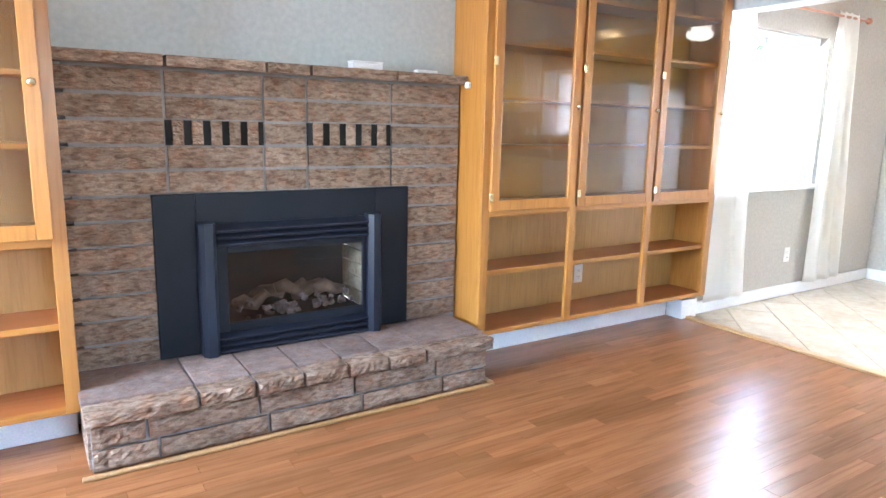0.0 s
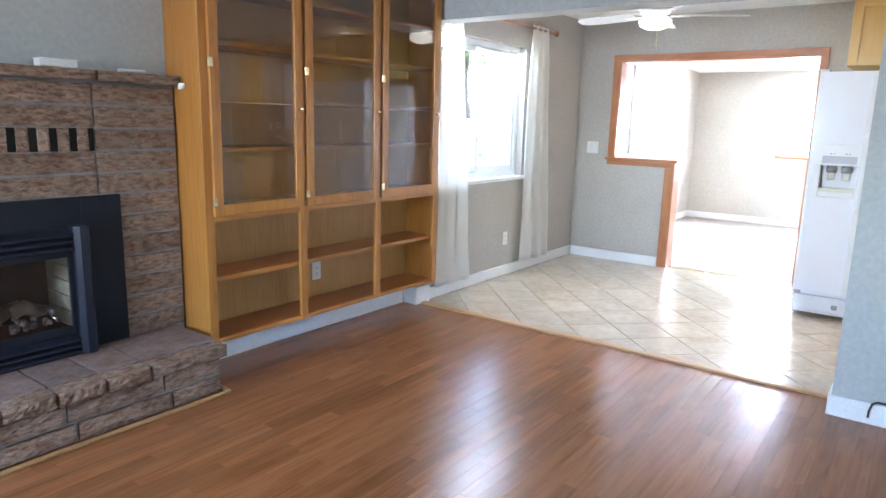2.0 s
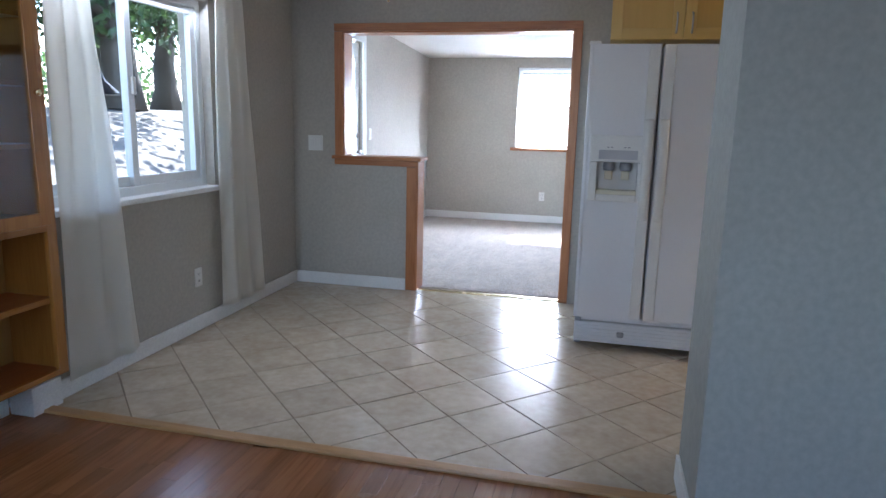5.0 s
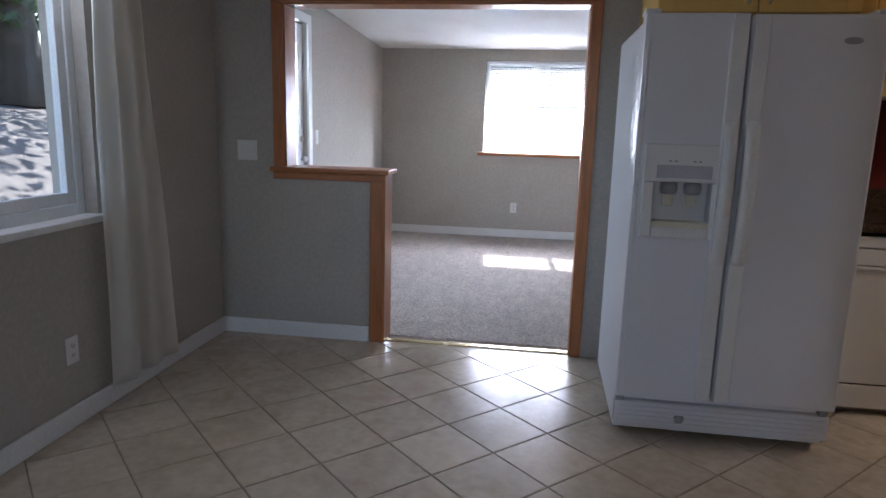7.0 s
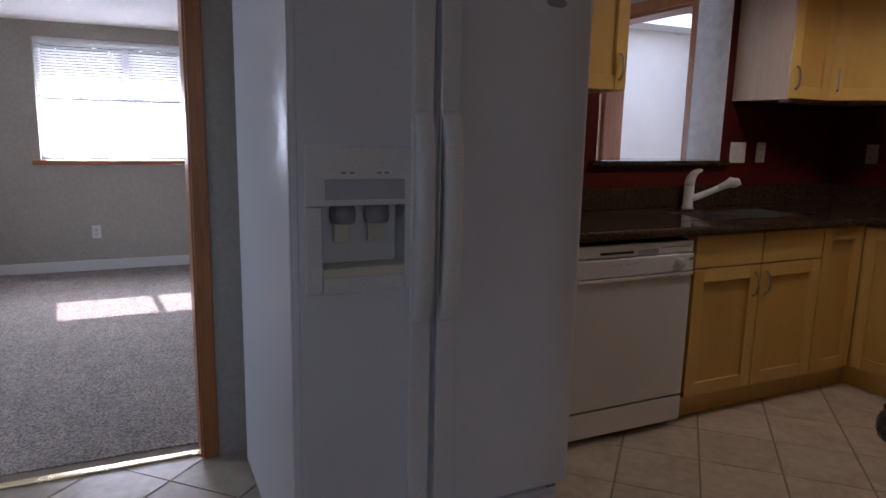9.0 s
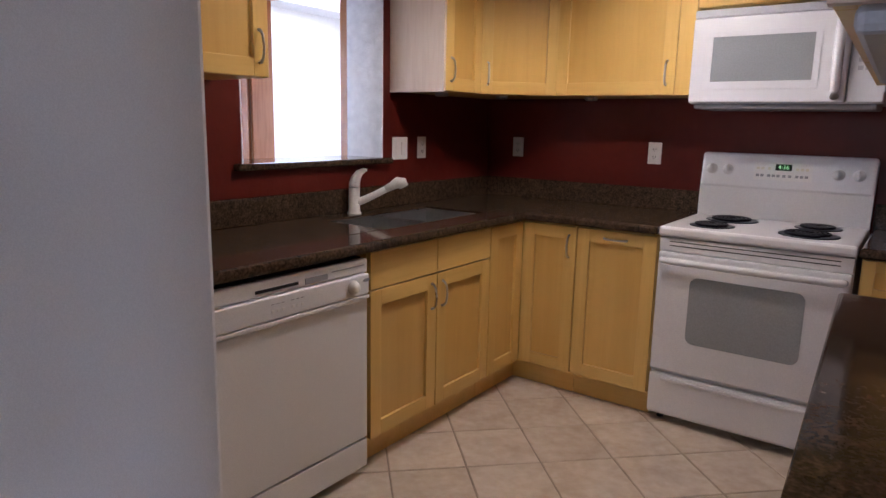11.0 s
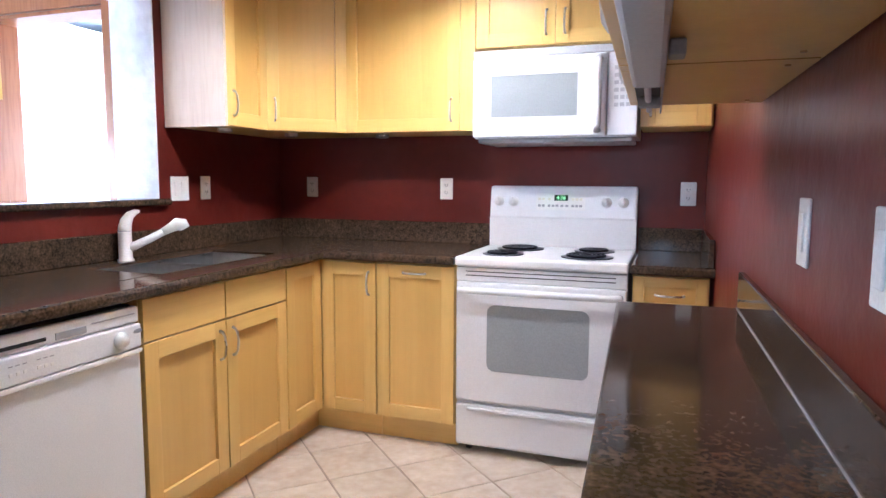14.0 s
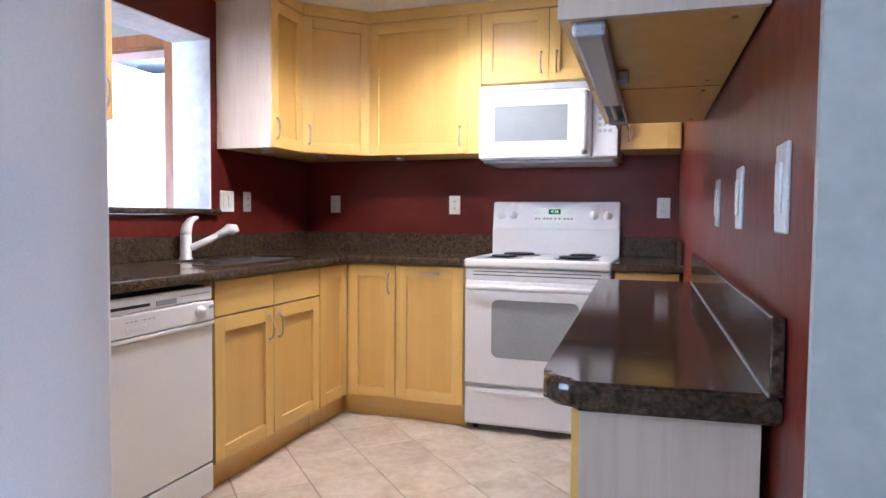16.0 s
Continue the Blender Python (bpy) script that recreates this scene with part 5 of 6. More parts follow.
part("clip", boxes((NX - 0.078, NX - 0.056, -0.17, -0.125, NZ - 0.022, NZ - 0.0005), bevel=0.003), M_GREYPL, uc, "dark grey clip")
on_red_wall(c)
on_red_wall(uc)
# puck lights under the wall cabinets
for xx, yy in ((6.30, -1.83), (6.17, -2.20), (5.75, -2.42)):
    pk = thing("puck_light", "small round nickel puck light under the wall cabinet", "light", (xx, yy, UB), "puck lights under the cabinets")
    part("ring", lathe(bmesh.new(), [(0.034, -0.0005), (0.034, -0.016), (0.026, -0.018)], (xx, yy, UB), 18), M_NICKEL, pk, smooth=True)
    part("lens", lathe(bmesh.new(), [(0.026, -0.017), (0.0, -0.019)], (xx, yy, UB), 18), M_PLASTIC, pk)

# ---- worktops ----


def slab(bm, outline, z0, z1, r=0.012):
    prism(bm, outline, z0, z1)
    es = [e for e in bm.edges if abs(e.verts[0].co.z - e.verts[1].co.z) < 1e-6]
    bmesh.ops.bevel(bm, geom=es, offset=r, segments=3, profile=0.5, affect="EDGES")
    return bm


ZC0, ZC1 = 0.868, 0.908
SK = (6.02, 6.37, -1.80, -1.06)     # sink cut-out
wt = thing("worktop", "polished brown granite worktop around the sink", "worktop", (6.1, -1.6, ZC0))
part("slab", boxes((5.845, SK[0], -2.02, 0.04, ZC0, ZC1), bevel=0.014), M_GRANITE, wt)
part("slab", boxes((SK[0] - 0.001, SK[1], SK[3], 0.04, ZC0 + 0.0005, ZC1)), M_GRANITE, wt)
part("slab", boxes((SK[0] - 0.001, SK[1], -2.02, SK[2], ZC0 + 0.0005, ZC1)), M_GRANITE, wt)
part("slab", boxes((SK[1] - 0.001, 6.497, -2.02, 0.04, ZC0 + 0.0005, ZC1 - 0.0002)), M_GRANITE, wt)
part("slab", boxes((5.192, 6.497, -2.597, -1.945, ZC0 + 0.0003, ZC1 + 0.0003), bevel=0.012), M_GRANITE, wt)
part("backsplash", boxes((6.475, 6.498, -2.575, 0.04, ZC1, 1.02), bevel=0.003), M_GRANITE, wt)
part("backsplash", boxes((5.192, 6.498, -2.598, -2.576, ZC1, 1.02), bevel=0.003), M_GRANITE, wt)
wt = thing("worktop", "small brown granite worktop between stove and red wall", "worktop", (4.25, -2.3, ZC0))
part("slab", slab(bmesh.new(), [(4.10, -2.597), (4.43, -2.597), (4.43, -1.945), (4.10, -1.945)], ZC0, ZC1), M_GRANITE, wt)
part("backsplash", boxes((4.135, 4.43, -2.598, -2.576, ZC1, 1.02), bevel=0.003), M_GRANITE, wt)
part("backsplash", boxes((4.112, 4.134, -2.598, -1.955, ZC1, 1.02), bevel=0.003), M_GRANITE, wt)
wt = thing("worktop", "narrow brown granite worktop with rounded corner along the red wall", "worktop", (4.25, -0.3, ZC0))
out = [(4.038, -1.12), (4.372, -1.12)]
for k in range(7):
    a = radians(90 * k / 6)
    out.append((4.285 + 0.055 * math.cos(a), 0.385 + 0.055 * math.sin(a)))
out += [(4.038, 0.44)]
part("slab", slab(bmesh.new(), out, ZC0, ZC1, 0.014), M_GRANITE, wt)
part("backsplash", boxes((4.038, 4.054, -1.10, 0.445, ZC1, 1.008), bevel=0.003), M_GRANITE, wt)
part("caulk", boxes((4.054, 4.0565, -1.10, 0.445, ZC1, ZC1 + 0.0025)), M_GREYPL, wt, "grey caulk line")
on_red_wall(wt)
st = thing("stone_sill", "brown granite sill in the opening over the sink", "sill", (6.6, -1.17, 1.115))
st["kind"] = "structure"
part("slab", slab(bmesh.new(), [(6.462, -1.645), (6.76, -1.645), (6.76, -0.71), (6.462, -0.71)], 1.129, 1.159, 0.010), M_GRANITE, st)

# sink and tap
sk = thing("kitchen_sink", "stainless steel double-bowl undermount sink", "sink", (6.2, -1.43, 0.9))
mid = -1.385
for a, b in ((SK[2] + 0.006, mid - 0.012), (mid + 0.012, SK[3] - 0.006)):
    x0, x1 = SK[0] + 0.006, SK[1] - 0.006
    part("bowl", boxes((x0, x1, a, b, 0.70, 0.705), (x0, x0 + 0.004, a, b, 0.705, 0.895), (x1 - 0.004, x1, a, b, 0.705, 0.895), (x0 + 0.004, x1 - 0.004, a, a + 0.004, 0.705, 0.895), (x0 + 0.004, x1 - 0.004, b - 0.004, b, 0.705, 0.895)), M_STEEL, sk)
    part("rim", boxes((x0 - 0.004, x0 + 0.008, a, b, 0.893, 0.8975), (x1 - 0.008, x1 + 0.004, a, b, 0.893, 0.8975), (x0 + 0.008, x1 - 0.008, a, a + 0.008, 0.893, 0.8975), (x0 + 0.008, x1 - 0.008, b - 0.008, b, 0.893, 0.8975)), M_NICKEL, sk)
    part("drain", lathe(bmesh.new(), [(0.0, 0.001), (0.03, 0.002), (0.045, 0.004), (0.047, 0.0)], ((x0 + x1) / 2, (a + b) / 2, 0.705), 18), M_STEEL, sk, smooth=True)
part("divider", boxes((SK[0] + 0.006, SK[1] - 0.006, mid - 0.0115, mid + 0.0115, 0.70, 0.893), bevel=0.008), M_STEEL, sk)
tp = thing("kitchen_tap", "white single-lever kitchen tap with pull-out spray head", "tap", (6.42, -1.32, ZC1))
tx, ty = 6.425, -1.32
part("body", lathe(bmesh.new(), [(0.033, 0.0), (0.033, 0.005), (0.027, 0.010), (0.026, 0.118), (0.0265, 0.122), (0.0, 0.122)], (tx, ty, ZC1), 24), M_PLASTIC, tp, smooth=True)
part("seam_ring", lathe(bmesh.new(), [(0.0255, 0.122), (0.0255, 0.125)], (tx, ty, ZC1), 24), M_GREYPL, tp, smooth=True)
part("lever", tube(bmesh.new(), [(tx, ty, ZC1 + 0.125), (tx - 0.001, ty - 0.001, ZC1 + 0.140), (tx - 0.006, ty - 0.005, ZC1 + 0.165), (tx - 0.018, ty - 0.014, ZC1 + 0.190), (tx - 0.034, ty - 0.026, ZC1 + 0.203), (tx - 0.048, ty - 0.036, ZC1 + 0.206)], [0.026, 0.0265, 0.024, 0.018, 0.012, 0.006], 16), M_PLASTIC, tp, smooth=True)
part("spout", tube(bmesh.new(), [(tx, ty, ZC1 + 0.050), (tx - 0.03, ty - 0.022, ZC1 + 0.062), (tx - 0.075, ty - 0.055, ZC1 + 0.088), (tx - 0.12, ty - 0.088, ZC1 + 0.118)], [0.019, 0.018, 0.0165, 0.0155], 16), M_PLASTIC, tp, smooth=True)
part("spray_head", tube(bmesh.new(), [(tx - 0.12, ty - 0.088, ZC1 + 0.118), (tx - 0.145, ty - 0.106, ZC1 + 0.135), (tx - 0.165, ty - 0.12, ZC1 + 0.150), (tx - 0.182, ty - 0.132, ZC1 + 0.148), (tx - 0.190, ty - 0.138, ZC1 + 0.130)], [0.0165, 0.020, 0.027, 0.028, 0.022], 16), M_PLASTIC, tp, smooth=True)

# ---- dishwasher ----
dw = thing("dishwasher", "white built-in dishwasher with control panel and dial", "dishwasher", (6.1, -0.52, 0))
D0, D1, DXF = -0.80, -0.036, 5.858
part("tub", boxes((DXF + 0.03, 6.45, D0 + 0.008, D1 - 0.008, 0.10, 0.852)), M_DARK, dw)
part("door_panel", boxes((DXF + 0.004, DXF + 0.029, D0, D1, 0.155, 0.70), bevel=0.004), M_APPL, dw)
cp = part("control_panel", boxes((DXF - 0.006, DXF + 0.029, D0, D1, 0.718, 0.795), bevel=0.006), M_APPL, dw)
part("top_band", boxes((DXF + 0.002, DXF + 0.029, D0, D1, 0.797, 0.85), bevel=0.008), M_APPL, dw)
part("trim_strip", boxes((DXF - 0.008, DXF + 0.02, D0, D1, 0.702, 0.716), bevel=0.003), M_APPL, dw)
part("vent_slot", boxes((DXF - 0.0005, DXF + 0.004, -0.47, -0.30, 0.812, 0.822)), M_DARK, dw)
part("vent_slot", boxes((DXF - 0.0005, DXF + 0.004, -0.78, -0.62, 0.826, 0.830)), M_GREYPL, dw)
part("latch_pocket", boxes((DXF - 0.0005, DXF + 0.004, -0.60, -0.50, 0.806, 0.826)), M_GREYPL, dw)
dl = part("dial", lathe(bmesh.new(), [(0.026, 0.0), (0.026, 0.006), (0.020, 0.008), (0.018, 0.02), (0.0, 0.021)], n=20), M_PLASTIC, cp, "white turning dial", True)
dl.matrix_basis = pose(DXF - 0.006, -0.715, 0.757, 0, -90, 0)
bd = part("badge", lathe(bmesh.new(), [(0.0, 0.0015), (0.011, 0.001), (0.012, 0.0)], n=16), M_GREYPL, cp, "small oval badge")
bd.matrix_basis = pose(DXF - 0.006, -0.785, 0.772, 0, -90, 0) @ Matrix.Diagonal((0.6, 1.5, 1, 1))
for k in range(3):
    for y0 in (-0.36, -0.44):
        part("mark", boxes((DXF - 0.0068, DXF - 0.0058, y0 - 0.02 * k - 0.006, y0 - 0.02 * k + 0.006, 0.768, 0.771)), M_GREYPL, cp)
        part("button", boxes((DXF - 0.0075, DXF - 0.0055, y0 - 0.02 * k - 0.005, y0 - 0.02 * k + 0.005, 0.742, 0.752), bevel=0.0006), M_PLASTIC, cp)
part("kick_panel", boxes((DXF + 0.004, DXF + 0.02, D0, D1, 0.035, 0.148), bevel=0.004), M_APPL, dw)
part("foot_board", boxes((DXF + 0.06, DXF + 0.07, D0, D1, 0.0, 0.10)), M_GREYPL, dw)

# ---- stove ----
sv = thing("stove", "white electric range with four coil burners and green clock", "stove", (4.79, -2.25, 0))
V0, V1, VY = 4.435, 5.187, -1.96
part("body", boxes((V0 + 0.004, V1 - 0.004, -2.585, VY - 0.035, 0.03, 0.87)), M_APPL, sv)
for xx in (V0 + 0.05, V1 - 0.05):
    for yy in (-2.52, VY - 0.08):
        part("foot", rod(bmesh.new(), (xx, yy, 0), (xx, yy, 0.032), 0.016), M_CABLE, sv)
part("drawer", boxes((V0 + 0.006, V1 - 0.006, VY - 0.034, VY - 0.004, 0.045, 0.235), bevel=0.008), M_APPL, sv)
part("drawer_lip", boxes((V0 + 0.06, V1 - 0.06, VY - 0.006, VY + 0.006, 0.205, 0.222), bevel=0.005), M_APPL, sv)
dr = part("oven_door", boxes((V0 + 0.006, V1 - 0.006, VY - 0.034, VY, 0.252, 0.800), bevel=0.008), M_APPL, sv)
bm = bmesh.new()
pts = []
for cx, cz, a0 in ((5.0, 0.665, 0), (4.622, 0.665, 90), (4.622, 0.435, 180), (5.0, 0.435, 270)):
    for k in range(6):
        a = radians(a0 + 18 * k)
        pts.append((cx + 0.035 * math.cos(a), cz + 0.035 * math.sin(a)))
prism(bm, pts, -0.0015, 0.0015)
bmesh.ops.transform(bm, matrix=pose(0, VY + 0.001, 0, 90, 0, 0), verts=bm.verts)
part("window", bm, M_OVENGLASS, dr, "grey glass oven window")
part("handle", tube(bmesh.new(), [(V0 + 0.03, VY - 0.004, 0.765), (V0 + 0.034, VY + 0.03, 0.767), (V0 + 0.06, VY + 0.045, 0.768), (4.79, VY + 0.048, 0.768), (V1 - 0.06, VY + 0.045, 0.768), (V1 - 0.034, VY + 0.03, 0.767), (V1 - 0.03, VY - 0.004, 0.765)], [0.014, 0.015, 0.015, 0.015, 0.015, 0.015, 0.014], 12), M_APPL, dr, "white bar handle", True)
for k in range(2):
    part("vent_slot", boxes((V0 + 0.05, V1 - 0.05, VY - 0.01, VY - 0.0045, 0.826 + 0.018 * k, 0.830 + 0.018 * k)), M_DARK, sv)
part("vent_panel", boxes((V0 + 0.006, V1 - 0.006, VY - 0.034, VY - 0.006, 0.802, 0.862), bevel=0.003), M_APPL, sv)
ck = part("cooktop", boxes((V0, V1, -2.53, VY + 0.008, 0.868, 0.912), bevel=0.012), M_APPL, sv)
for cx, cy, r in ((5.005, -2.12, 0.075), (4.98, -2.38, 0.095), (4.625, -2.13, 0.095), (4.62, -2.38, 0.075)):
    bn = part("burner_pan", lathe(bmesh.new(), [(r + 0.02, 0.0), (r + 0.02, 0.003), (r + 0.008, 0.003), (r - 0.01, 0.0005), (0.0, 0.0005)], (cx, cy, 0.912), 28), M_BLACKGLOSS, ck, "black drip pan", True)
    bm = bmesh.new()
    sp = []
    for k in range(110):
        a = k * 0.25
        rr = 0.015 + (r - 0.017) * k / 109
        sp.append((cx + rr * math.cos(a), cy + rr * math.sin(a), 0.921))
    tube(bm, sp, 0.0052, 6)
    part("coil", bm, M_BLACK, bn, "black spiral heating coil", True)
bg = part("backguard", boxes((V0 + 0.004, V1 - 0.004, -2.59, -2.535, 0.905, 1.06)), M_APPL, sv)
bm = boxes((V0 + 0.002, V1 - 0.002, -0.035, 0.02, 0.0, 0.175), bevel=0.014)
bmesh.ops.transform(bm, matrix=pose(0, -2.55, 1.048, 8, 0, 0), verts=bm.verts)
ct = part("control_console", bm, M_APPL, bg)
tilt = pose(0, -2.55, 1.048, 8, 0, 0)
for cx in (5.134, 5.058, 4.584, 4.504):
    k = part("knob", lathe(bmesh.new(), [(0.026, 0.0), (0.026, 0.005), (0.019, 0.008), (0.017, 0.024), (0.0, 0.025)], n=20), M_PLASTIC, ct, "white burner knob", True)
    k.matrix_basis = tilt @ pose(cx, 0.02, 0.092, -90, 0, 0)
    part("grip", boxes((-0.004, 0.004, -0.018, 0.018, 0.022, 0.032), bevel=0.002), M_PLASTIC, k)
pn = part("clock_panel", boxes((4.69, 4.94, 0.0202, 0.0212, 0.05, 0.135), bevel=0.0003), M_PLASTIC, ct)
pn.matrix_basis = tilt
ds = part("clock_display", boxes((4.777, 4.847, 0.0213, 0.0222, 0.098, 0.128)), M_DARK, pn, "dark clock display")
tc = bpy.data.curves.new("clock_digits", "FONT")
tc.body, tc.size, tc.extrude = "4:36", 0.028, 0.0003
tc.align_x, tc.align_y = "CENTER", "CENTER"
tob = bpy.data.objects.new("digits_tmp", tc)
scene.collection.objects.link(tob)
bpy.context.view_layer.update()
tm = bpy.data.meshes.new_from_object(tob.evaluated_get(bpy.context.evaluated_depsgraph_get()))
bpy.data.objects.remove(tob)
tm.materials.clear()
tm.materials.append(M_GREENLED)
dg = new("digits", tm)
dg.parent = ds
dg.matrix_basis = pose(4.812, 0.0226, 0.113, 90, 0, 180)
tagged(dg, "green digits reading 4:36")
for r in range(2):
    for cx in (4.922, 4.902, 4.872, 4.852, 4.832, 4.807, 4.782, 4.752, 4.732, 4.712):
        if r == 1 and 4.767 < cx < 4.862:
            continue
        part("button", boxes((cx - 0.007, cx + 0.007, 0.0213, 0.0225, 0.066 + 0.034 * r, 0.078 + 0.034 * r), bevel=0.0004), M_CREAM if r else M_GREYPL, pn)

# ---- microwave ----
mw = thing("microwave", "white over-the-range microwave with handle and keypad", "microwave", (4.81, -2.4, 1.465))
A0, A1, MY, MZ0, MZ1 = 4.436, 5.184, -2.21, 1.446, 1.85
part("body", boxes((A0, A1, -2.597, MY - 0.03, MZ0, MZ1 - 0.002), bevel=0.004), M_APPL, mw)
part("vent_strip", boxes((A0, A1, MY - 0.03, MY + 0.0, MZ1 - 0.035, MZ1), bevel=0.006), M_SILVER, mw, "pale grey vent strip")
md = part("door", boxes((A0 + 0.132, A1, MY - 0.03, MY + 0.008, MZ0 + 0.004, MZ1 - 0.037), bevel=0.008), M_APPL, mw)
part("window_frame", boxes((A0 + 0.235, A1 - 0.055, MY + 0.0082, MY + 0.0115, MZ0 + 0.06, MZ0 + 0.095), (A0 + 0.235, A1 - 0.055, MY + 0.0082, MY + 0.0115, MZ1 - 0.12, MZ1 - 0.10), (A0 + 0.235, A0 + 0.26, MY + 0.0082, MY + 0.0115, MZ0 + 0.095, MZ1 - 0.12), (A1 - 0.09, A1 - 0.055, MY + 0.0082, MY + 0.0115, MZ0 + 0.095, MZ1 - 0.12), bevel=0.0012), M_APPL, md)
part("window", boxes((A0 + 0.26, A1 - 0.09, MY + 0.0082, MY + 0.0095, MZ0 + 0.095, MZ1 - 0.12)), M_OVENGLASS, md, "grey reflecting glass")
part("handle", tube(bmesh.new(), [(A0 + 0.17, MY + 0.006, MZ0 + 0.03), (A0 + 0.17, MY + 0.04, MZ0 + 0.05), (A0 + 0.17, MY + 0.046, MZ0 + 0.19), (A0 + 0.17, MY + 0.04, MZ1 - 0.085), (A0 + 0.17, MY + 0.006, MZ1 - 0.065)], 0.019, 10), M_APPL, md, "white vertical handle", True)
kp = part("control_panel", boxes((A0, A0 + 0.128, MY - 0.03, MY + 0.006, MZ0 + 0.004, MZ1 - 0.037), bevel=0.005), M_APPL, mw)
part("display", boxes((A0 + 0.035, A0 + 0.095, MY + 0.006, MY + 0.0075, 1.785, 1.815)), M_DARK, kp, "dark display")
for r in range(6):
    for q in range(3):
        part("key", boxes((A0 + 0.03 + 0.026 * q, A0 + 0.049 + 0.026 * q, MY + 0.0062, MY + 0.0078, 1.735 - 0.032 * r, 1.752 - 0.032 * r), bevel=0.0005), M_SILVER, kp)
part("underside", boxes((A0 + 0.02, A1 - 0.02, -2.58, MY - 0.02, MZ0 - 0.022, MZ0 - 0.0005), bevel=0.008), M_GREYPL, mw, "dark grey underside grille")

# track light in the side room
tk = thing("track_light", "black ceiling track with small spot heads in the side room", "track light", (7.6, -2.2, 2.25))
part("track", tube(bmesh.new(), [(6.95 + 0.1 * k, -2.1 - 0.03 * math.sin(k), 2.22) for k in range(14)], 0.008, 6), M_CABLE, tk)
for xx in (7.1, 7.5, 7.95):
    part("spot_head", rod(bmesh.new(), (xx, -2.1, 2.215), (xx + 0.03, -2.12, 2.14), 0.02, 0.032, 12), M_CABLE, tk)

# ---- outdoors ----


def ground_z(x, y):
    """The yard rises behind the house."""
    t = min(1.0, max(0.0, (y - 5.0) / 7.0))
    return -0.35 + 1.75 * t * t * (3 - 2 * t) + 0.05 * math.sin(1.7 * x + 0.6 * y) * t + 0.03 * math.sin(3.1 * y + x) * t


nx, ny = 90, 70
gv, gf = [], []
for j in range(ny + 1):
    yy = 3.62 + 150 * (j / ny) ** 2.2
    for i in range(nx + 1):
        q = (i / nx - 0.42) * 2
        xx = 6 + 120 * (abs(q) ** 1.8) * (1 if q > 0 else -1)
        gv.append((xx, yy, ground_z(xx, yy)))
for j in range(ny):
    for i in range(nx):
        k = j * (nx + 1) + i
        gf.append((k, k + 1, k + nx + 2, k + nx + 1))
me = bpy.data.meshes.new("ground")
me.from_pydata(gv, [], gf)
me.materials.append(M_GROUND)
tagged(new("ground", me), "dry leafy ground rising behind the house in dappled shade", "ground", kind="structure")
setting("ground_east", boxes((10.5, 160, -120, 3.62, -0.6, -0.35)), M_GROUND, "dry leafy ground beside the house", "ground")
setting("ground_rest", boxes((-120, -2.75, -120, 3.62, -0.6, -0.35), (-2.75, 10.5, -120, -5.0, -0.6, -0.35)), M_GROUND, "dry ground around the house", "ground")


def tree(x, y, h, r, crown, seed, n=2600):
    """A tapered trunk with limbs and a crown of many single leaves in clumps."""
    rng = random.Random(seed)
    t = thing("tree", "tall shade tree with dense green crown and dark trunk", "tree", (x, y, ground_z(x, y)), "trees outside")
    gz = ground_z(x, y)
    bm = bmesh.new()
    pts = [(x + rng.uniform(-0.05, 0.05) * k, y + rng.uniform(-0.05, 0.05) * k, gz - 0.08 + h * 0.75 * k / 7) for k in range(8)]
    tube(bm, pts, [r * (1.25 - 0.13 * k) if k else r * 1.7 for k in range(8)], 12)
    ends = []
    for k in range(11):
        a = rng.uniform(0, 6.28)
        z = gz + h * rng.uniform(0.25, 0.7)
        L = crown * rng.uniform(0.6, 1.0)
        p = [(x, y, z)]
        for s in (0.35, 0.7, 1.0):
            p.append((x + L * s * math.cos(a + 0.2 * s), y + L * s * math.sin(a + 0.2 * s), z + L * 0.4 * s + rng.uniform(-0.1, 0.1)))
        tube(bm, p, [r * 0.35, r * 0.25, r * 0.16, r * 0.06], 7)
        ends += p[1:]
    part("trunk", bm, M_BARK, t, smooth=True)
    verts, faces = [], []
    for k in range(n):
        e = rng.choice(ends)
        c = Vector((e[0] + rng.gauss(0, 0.75), e[1] + rng.gauss(0, 0.75), e[2] + rng.gauss(0.1, 0.6)))
        d = Vector((rng.gauss(0, 1), rng.gauss(0, 1), rng.gauss(0, 1))).normalized()
        u = d.orthogonal().normalized()
        w = d.cross(u)
        s = rng.uniform(0.09, 0.20)
        b = len(verts)
        verts += [c - u * s, c + w * s * 0.45 + d * s * 0.15, c + u * s, c - w * s * 0.45 + d * s * 0.15]
        faces.append((b, b + 1, b + 2, b + 3))
    me = bpy.data.meshes.new("crown")
    me.from_pydata([tuple(v) for v in verts], [], faces)
    me.materials.append(M_LEAF)
    cr = new("crown", me)
    cr.parent = t
    cr.matrix_parent_inverse = t.matrix_basis.inverted()
    tagged(cr, "dense green leaves", kind="stuff")
    return t


# the tree at (19.5, 7.2) is out of view, added to shade the near ground
for k, (x, y, hh, r, cr) in enumerate(((15.1, 12.0, 7.0, 0.36, 3.6), (8.2, 13.5, 6.5, 0.28, 3.0), (19.5, 7.2, 5.6, 0.26, 2.6), (14.5, 17.5, 8.0, 0.34, 3.6), (5.0, 12.5, 7.0, 0.30, 3.0),
                                      (19.5, 16.0, 8.0, 0.34, 3.6), (28.0, 9.0, 7.5, 0.34, 3.6), (9.0, 20.0, 9.0, 0.4, 4.0), (3.0, 17.0, 9.0, 0.4, 4.0), (25.0, 18.0, 9.0, 0.4, 4.0))):
    tree(x, y, hh, r, cr, k + 1, 5200)


